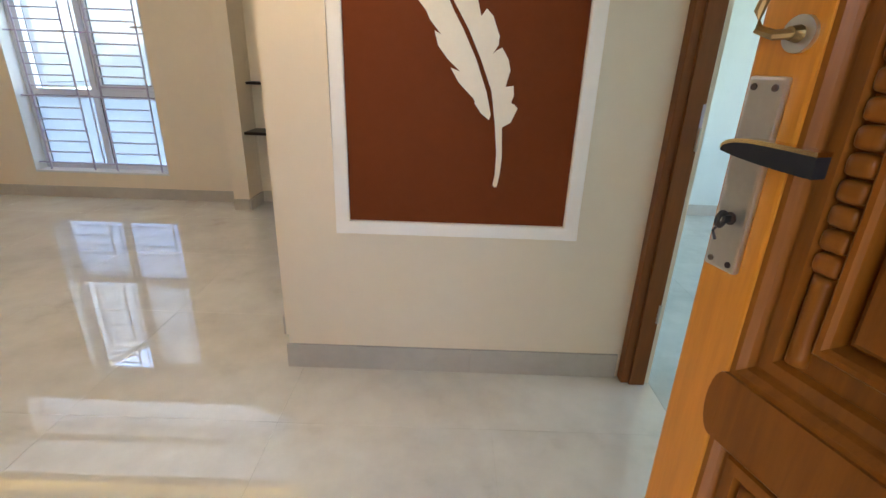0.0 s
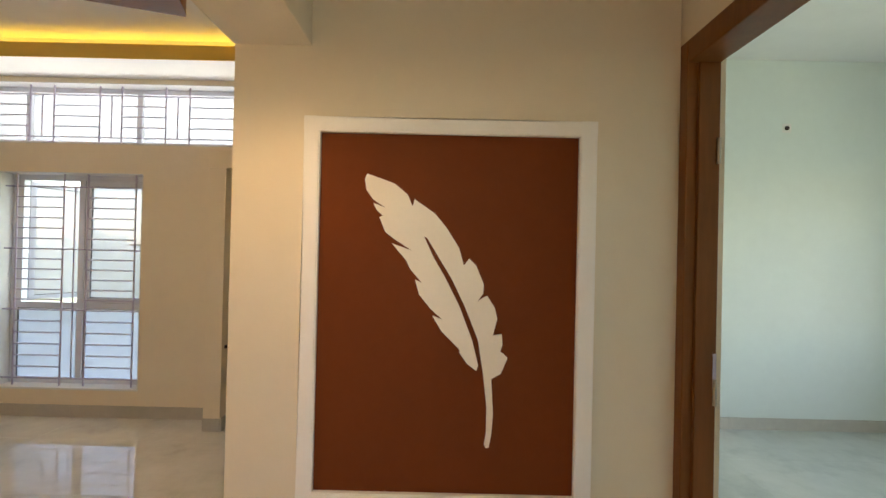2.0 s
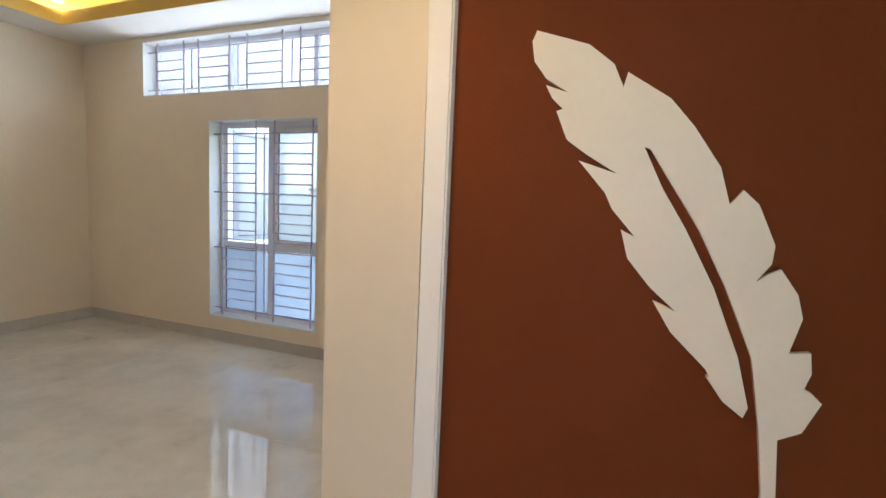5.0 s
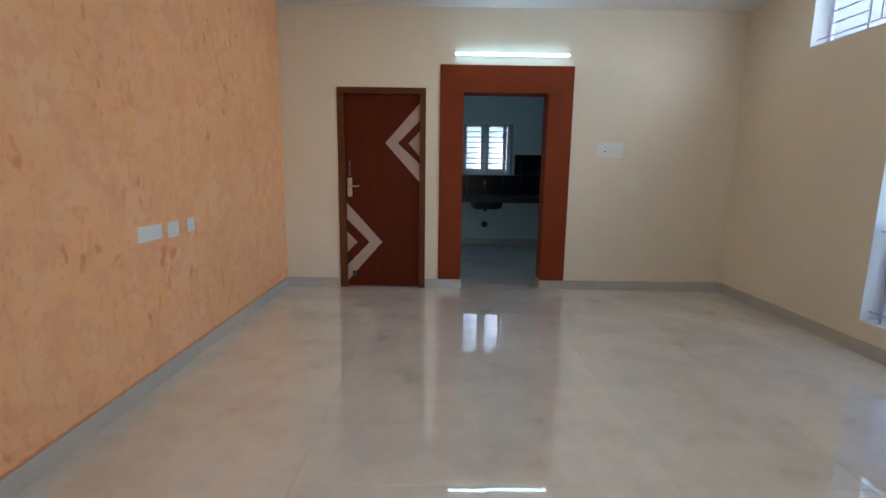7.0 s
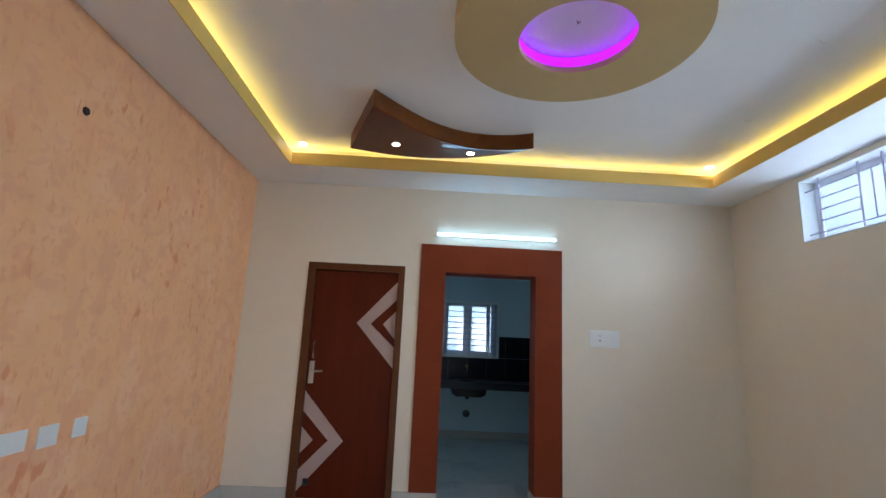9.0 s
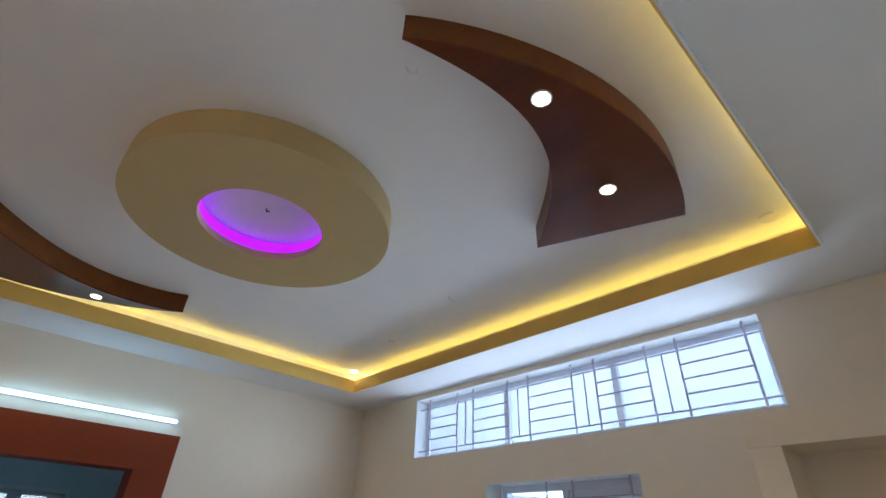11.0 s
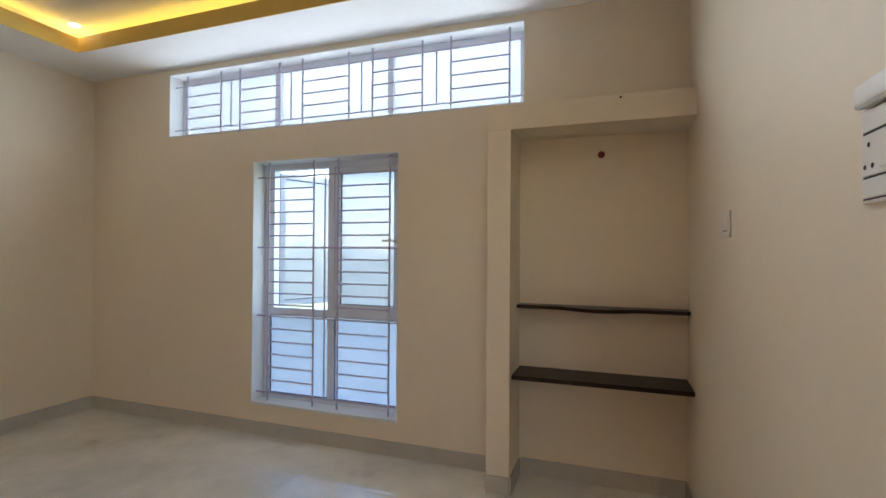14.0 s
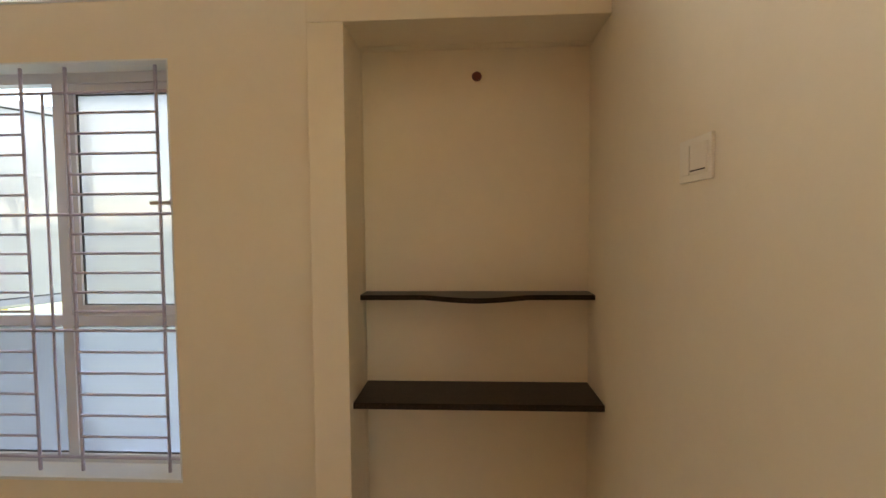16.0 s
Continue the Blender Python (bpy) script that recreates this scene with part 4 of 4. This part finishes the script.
def switch_board(m):
    """A two-row board: sockets below, a hooded switch above."""
    s = thing("switch_board", "large white switch board with a hooded socket and pin holes", "switch board", "", m)
    part("plate", box(-0.085, 0.085, 0, 0.009, -0.10, 0.055, 0.003), SWITCH, s)
    part("hood", box(-0.08, 0.08, 0, 0.024, 0.058, 0.10, 0.010, segments=3), SWITCH, s, "rounded white hood")
    for z0, z1 in ((-0.092, -0.062), (-0.056, 0.012), (0.018, 0.048)):
        part("module", box(-0.075, 0.075, 0.0088, 0.0125, z0, z1, 0.0015), SWITCH, s)
        part("shadow_gap", box(-0.076, 0.076, 0.0089, 0.0100, z0 - 0.0026, z0 - 0.0004), DARK, s, "dark gap between modules")
    for x, z in ((0.052, -0.004), (0.064, -0.040), (0.040, -0.040)):
        part("pin_hole", cyl((x, 0.0122, z), (x, 0.0131, z), 0.0042, 12), DARK, s)
    part("rocker", box(-0.06, 0.01, 0.0122, 0.018, -0.048, 0.002, 0.003), SWITCH, s)


switch_board(pose(XE, 2.498, 1.572, 0, 0, 90))


def conduit_end(m, r, material, label, cover=None):
    c = thing("conduit_end", label, "conduit end", "", m)
    part("cover", box(-r * 1.9, r * 1.9, -r * 1.9, r * 1.9, 0, 0.003, 0.001) if cover else cyl((0, 0, 0), (0, 0, 0.0025), r * 1.25, 24), cover or CREAM, c)
    part("cap", cyl((0, 0, 0.0035), (0, 0, 0.013), r, 20, r * 0.8), material, c, "dark open pipe end")


conduit_end(pose(-0.463, NYB, 1.985, 90), 0.021, REDPIPE, "dark red conduit end in the niche wall")
conduit_end(pose(-2.429, YS, 2.43, -90), 0.022, DARK, "dark conduit end high on the orange wall", ORANGE)
conduit_end(pose(3.75, 4.62, 2.61, 90), 0.02, DARK, "dark conduit end high on the mint wall", SWITCH)
conduit_end(pose(-0.36, NYF, 2.225, 90), 0.006, DARK, "tiny drilled hole in the lintel")


def ceiling_wire(x, y):
    w = thing("ceiling_wire", "short loose wire end hanging for a fitting", "wire", "loose ceiling wires", pose(x, y, ZT))
    part("wire", sweep([(0, 0, 0), (0.004, 0.01, -0.02), (0.02, 0.03, -0.025), (0.035, 0.02, -0.012)], 0.003), SWITCH, w)


ceiling_wire(-2.33, 3.46)
ceiling_wire(-1.20, 2.16)
ceiling_wire(-3.2, 3.65)


# ---- niche shelves ----
def shelves():
    x0, x1 = NX0 + 0.002, NX1 - 0.002
    n = 40
    front = []
    for i in range(n + 1):
        k = i / n
        b = max(0.0, math.cos((k - 0.5) / 0.23 * math.pi / 2)) if abs(k - 0.5) < 0.23 else 0.0
        front.append((x0 + (x1 - x0) * k, 4.480 - 0.085 * b ** 1.3))
    pts = front + [(x1, NYB), (x0, NYB)]
    tagged(obj("niche_shelf", prism(pts, 1.052, 1.073), GRANITE), "narrow dark granite shelf with a bowed front, fixed in the niche", "shelf")
    tagged(obj("niche_shelf", box(x0, x1, 4.330, NYB, 0.652, 0.677, 0.003), GRANITE), "deep straight dark granite shelf fixed in the niche", "shelf")


shelves()


# ---- outside ----
g = bmesh.new()
bmesh.ops.create_grid(g, x_segments=1, y_segments=1, size=900)
for v in g.verts:
    v.co.z = -0.6
structure(obj("ground", g, GRASS), "green field around the house, its colour paled to stand for haze", "ground")
# Unseen roof and wall, added outside the entrance to cut the hall's daylight.
structure(obj("porch_roof", box(-1.2, 3.0, -2.8, YS - 0.231, 2.62, 2.76), OUTER), "added unseen roof slab that holds back daylight at the entrance", "porch roof")
structure(obj("porch_wall", box(-1.2, 3.0, -2.95, -2.8, -0.6, 1.75), OUTER), "added unseen wall that holds back daylight at the entrance", "porch wall")
structure(obj("porch", box(-0.6, 2.4, -2.6, YS - 0.001, -0.6, -0.03), GROUT), "plain porch slab at the entrance", "porch")




def treeline():
    """Far trees along the edge of the field, haze put into their pale colour."""
    rnd = random.Random(7)
    bm = bmesh.new()
    x = -160.0
    while x < 160:
        h = 2.2 + 2.5 * noise.noise(Vector((x * 0.05, 0, 0))) + rnd.uniform(-0.5, 0.9)
        for k in range(5):
            c = Vector((x + rnd.uniform(-1.5, 1.5), 95 + rnd.uniform(-3, 3), -0.6 + max(0.4, h) * (0.25 + 0.2 * k)))
            m = Matrix.Translation(c) @ Matrix.Diagonal((rnd.uniform(1.2, 2.4), 1.2, rnd.uniform(0.6, 1.1), 1))
            bmesh.ops.create_icosphere(bm, subdivisions=1, radius=1, matrix=m)
        x += rnd.uniform(2.2, 3.6)
    return tagged(obj("treeline", bm, FARTREE), "line of far trees beyond the field, distance haze put into its pale colour", "trees", "", "stuff")


def tree(x, y, h):
    rnd = random.Random(int(x * 10))
    t = thing("tree", "small leafy green tree standing in the field", "tree", "", pose(x, y, -0.6))
    trunk = sweep([(0, 0, 0), (0.05, 0.02, h * 0.3), (-0.04, 0.05, h * 0.6)], 0.09)
    for k in range(7):
        a = k * 0.9
        sweep([(0.0, 0.03, h * (0.35 + 0.03 * k)), (0.4 * math.cos(a), 0.4 * math.sin(a), h * (0.55 + 0.03 * k)), (0.8 * math.cos(a), 0.8 * math.sin(a), h * (0.68 + 0.04 * k))], 0.03, 6, trunk)
    part("trunk", trunk, BARK, t)
    bm = bmesh.new()
    for _ in range(1400):
        a, b = rnd.uniform(0, 6.283), rnd.gauss(0, 1)
        r = h * 0.27 * rnd.uniform(0.35, 1.1)
        c = Vector((r * math.cos(a), r * math.sin(a), h * 0.72 + h * 0.14 * b))
        q = Euler((rnd.uniform(0, 6), rnd.uniform(0, 6), rnd.uniform(0, 6))).to_quaternion()
        vs = [bm.verts.new(c + q @ Vector(p)) for p in ((-0.09, 0, 0), (0, -0.035, 0.01), (0.09, 0, 0), (0, 0.035, 0.01))]
        bm.faces.new(vs)
    part("crown", bm, FOLIAGE, t)


def marker_post():
    p = thing("gate_post", "slim white gate post with red and yellow painted bands", "gate post", "", pose(-6.85, 8.6, -0.6))
    part("shaft", box(-0.06, 0.06, -0.06, 0.06, 0, 3.6, 0.008), UPVC, p)
    for z0, z1, m in ((1.15, 1.55, REDPAINT), (0.7, 1.1, YELLOWPAINT), (2.55, 3.1, REDPAINT)):
        part("band", box(-0.066, 0.066, -0.066, 0.066, z0, z1, 0.006), m, p, "painted band")


treeline()
tree(-16.5, 18.5, 5.2)
marker_post()

# ---- skirting ----
def skirting(name, axis, face, u0, u1, out, h=0.10, t=0.011, step=0.8, top=0.0):
    s = tagged(new(name), "grey-beige glazed skirting tiles along the wall foot", "baseboard", "", "structure")
    u = u0
    while u < u1 - 1e-4:
        e = min(u + step, u1)
        a, b = sorted((face + 0.0005 * out, face + t * out))
        m = box(a, b, u + 0.0006, e - 0.0006, 0.0, h) if axis == "x" else box(u + 0.0006, e - 0.0006, a, b, 0.0, h)
        part("tile", m, SKIRT, s)
        u = e


skirting("baseboard_north", "y", YN, XW + 0.012, -1.091, -1)
skirting("baseboard_west", "x", XW, YS + 0.012, 0.377, 1)
skirting("baseboard_west_middle", "x", XW, 1.297, 1.684, 1)
skirting("baseboard_west_far", "x", XW, 2.56, YN - 0.012, 1)
skirting("baseboard_opening_side", "y", 1.684, -4.98, XW, 1)
skirting("baseboard_opening_far_side", "y", 2.56, -4.98, XW, -1)
skirting("baseboard_south", "y", YS, XW, 0.28, 1)
skirting("baseboard_pilaster", "y", NYF, -1.09, NX0, -1)
skirting("baseboard_pilaster_side", "x", NX0, NYF, NYB - 0.012, 1)
skirting("baseboard_niche", "y", NYB, NX0 + 0.012, NX1 - 0.012, -1)
skirting("baseboard_east", "x", XE, 2.28, NYB, -1)
skirting("baseboard_hall", "y", HY, HX0 - 0.011, 1.544, -1, 0.115)
skirting("baseboard_hall_end", "x", HX0, HY, 2.28, -1)
skirting("baseboard_mint_north", "y", 4.62, EX0, EX1, -1)
skirting("baseboard_kitchen", "x", KX, KY0, KY1, 1)


# rough darker edge of the orange paint just above its skirting
def paint_edge():
    rnd = random.Random(3)
    top = []
    x = XW + 0.012
    while x < -0.1:
        top.append((x, 0.109 + rnd.uniform(-0.004, 0.007)))
        x += rnd.uniform(0.025, 0.06)
    bm = bmesh.new()
    for (a, h0), (b, h1) in zip(top, top[1:]):
        prism([(a, 0.1005), (b, 0.1005), (b, h1), (a, h0)], YS + 0.0003, YS + 0.002, "y", bm)
    structure(obj("trim_paint_edge", bm, ORANGEDGE), "uneven dark orange paint edge above the skirting", "paint edge")


paint_edge()


# ---- floors ----
def tiled_floor(name, x0, x1, y0, y1, size, material, label, ox=0.0, oy=0.0):
    f = structure(obj(name, box(x0, x1, y0, y1, -0.10, -0.0035), GROUT), label, "floor")
    rnd = random.Random(name)
    shared = {}
    x = x0 - ox
    while x < x1 - 1e-4:
        y = y0 - oy
        while y < y1 - 1e-4:
            a, b, c, d = max(x, x0), min(x + size, x1), max(y, y0), min(y + size, y1)
            if b - a > 0.01 and d - c > 0.01:
                w, h = round(b - a, 4), round(d - c, 4)
                if (w, h) not in shared:
                    t = part("tile", box(-w / 2 + 0.0004, w / 2 - 0.0004, -h / 2 + 0.0004, h / 2 - 0.0004, -0.0085, 0, 0.0004, segments=1), material, f)
                    shared[(w, h)] = t.data
                else:
                    t = new("tile", shared[(w, h)])
                    t.parent = f
                t.matrix_basis = pose((a + b) / 2, (c + d) / 2, 0, rnd.uniform(-0.05, 0.05), rnd.uniform(-0.05, 0.05), 0)
            y += size
        x += size
    return f


tiled_floor("floor", -4.98, 1.685, YS - 0.23, 4.62, 0.8, TILE, "glossy beige marble-look vitrified tile floor", 0.45, 0.3)
tiled_floor("floor_kitchen", KX, -4.981, KY0, KY1, 0.6, MINTTILE, "grey-green matt tile floor of the kitchen")
tiled_floor("floor_mint", 1.686, EX1, YS, 4.62, 0.6, MINTTILE, "grey-green matt tile floor of the mint room")
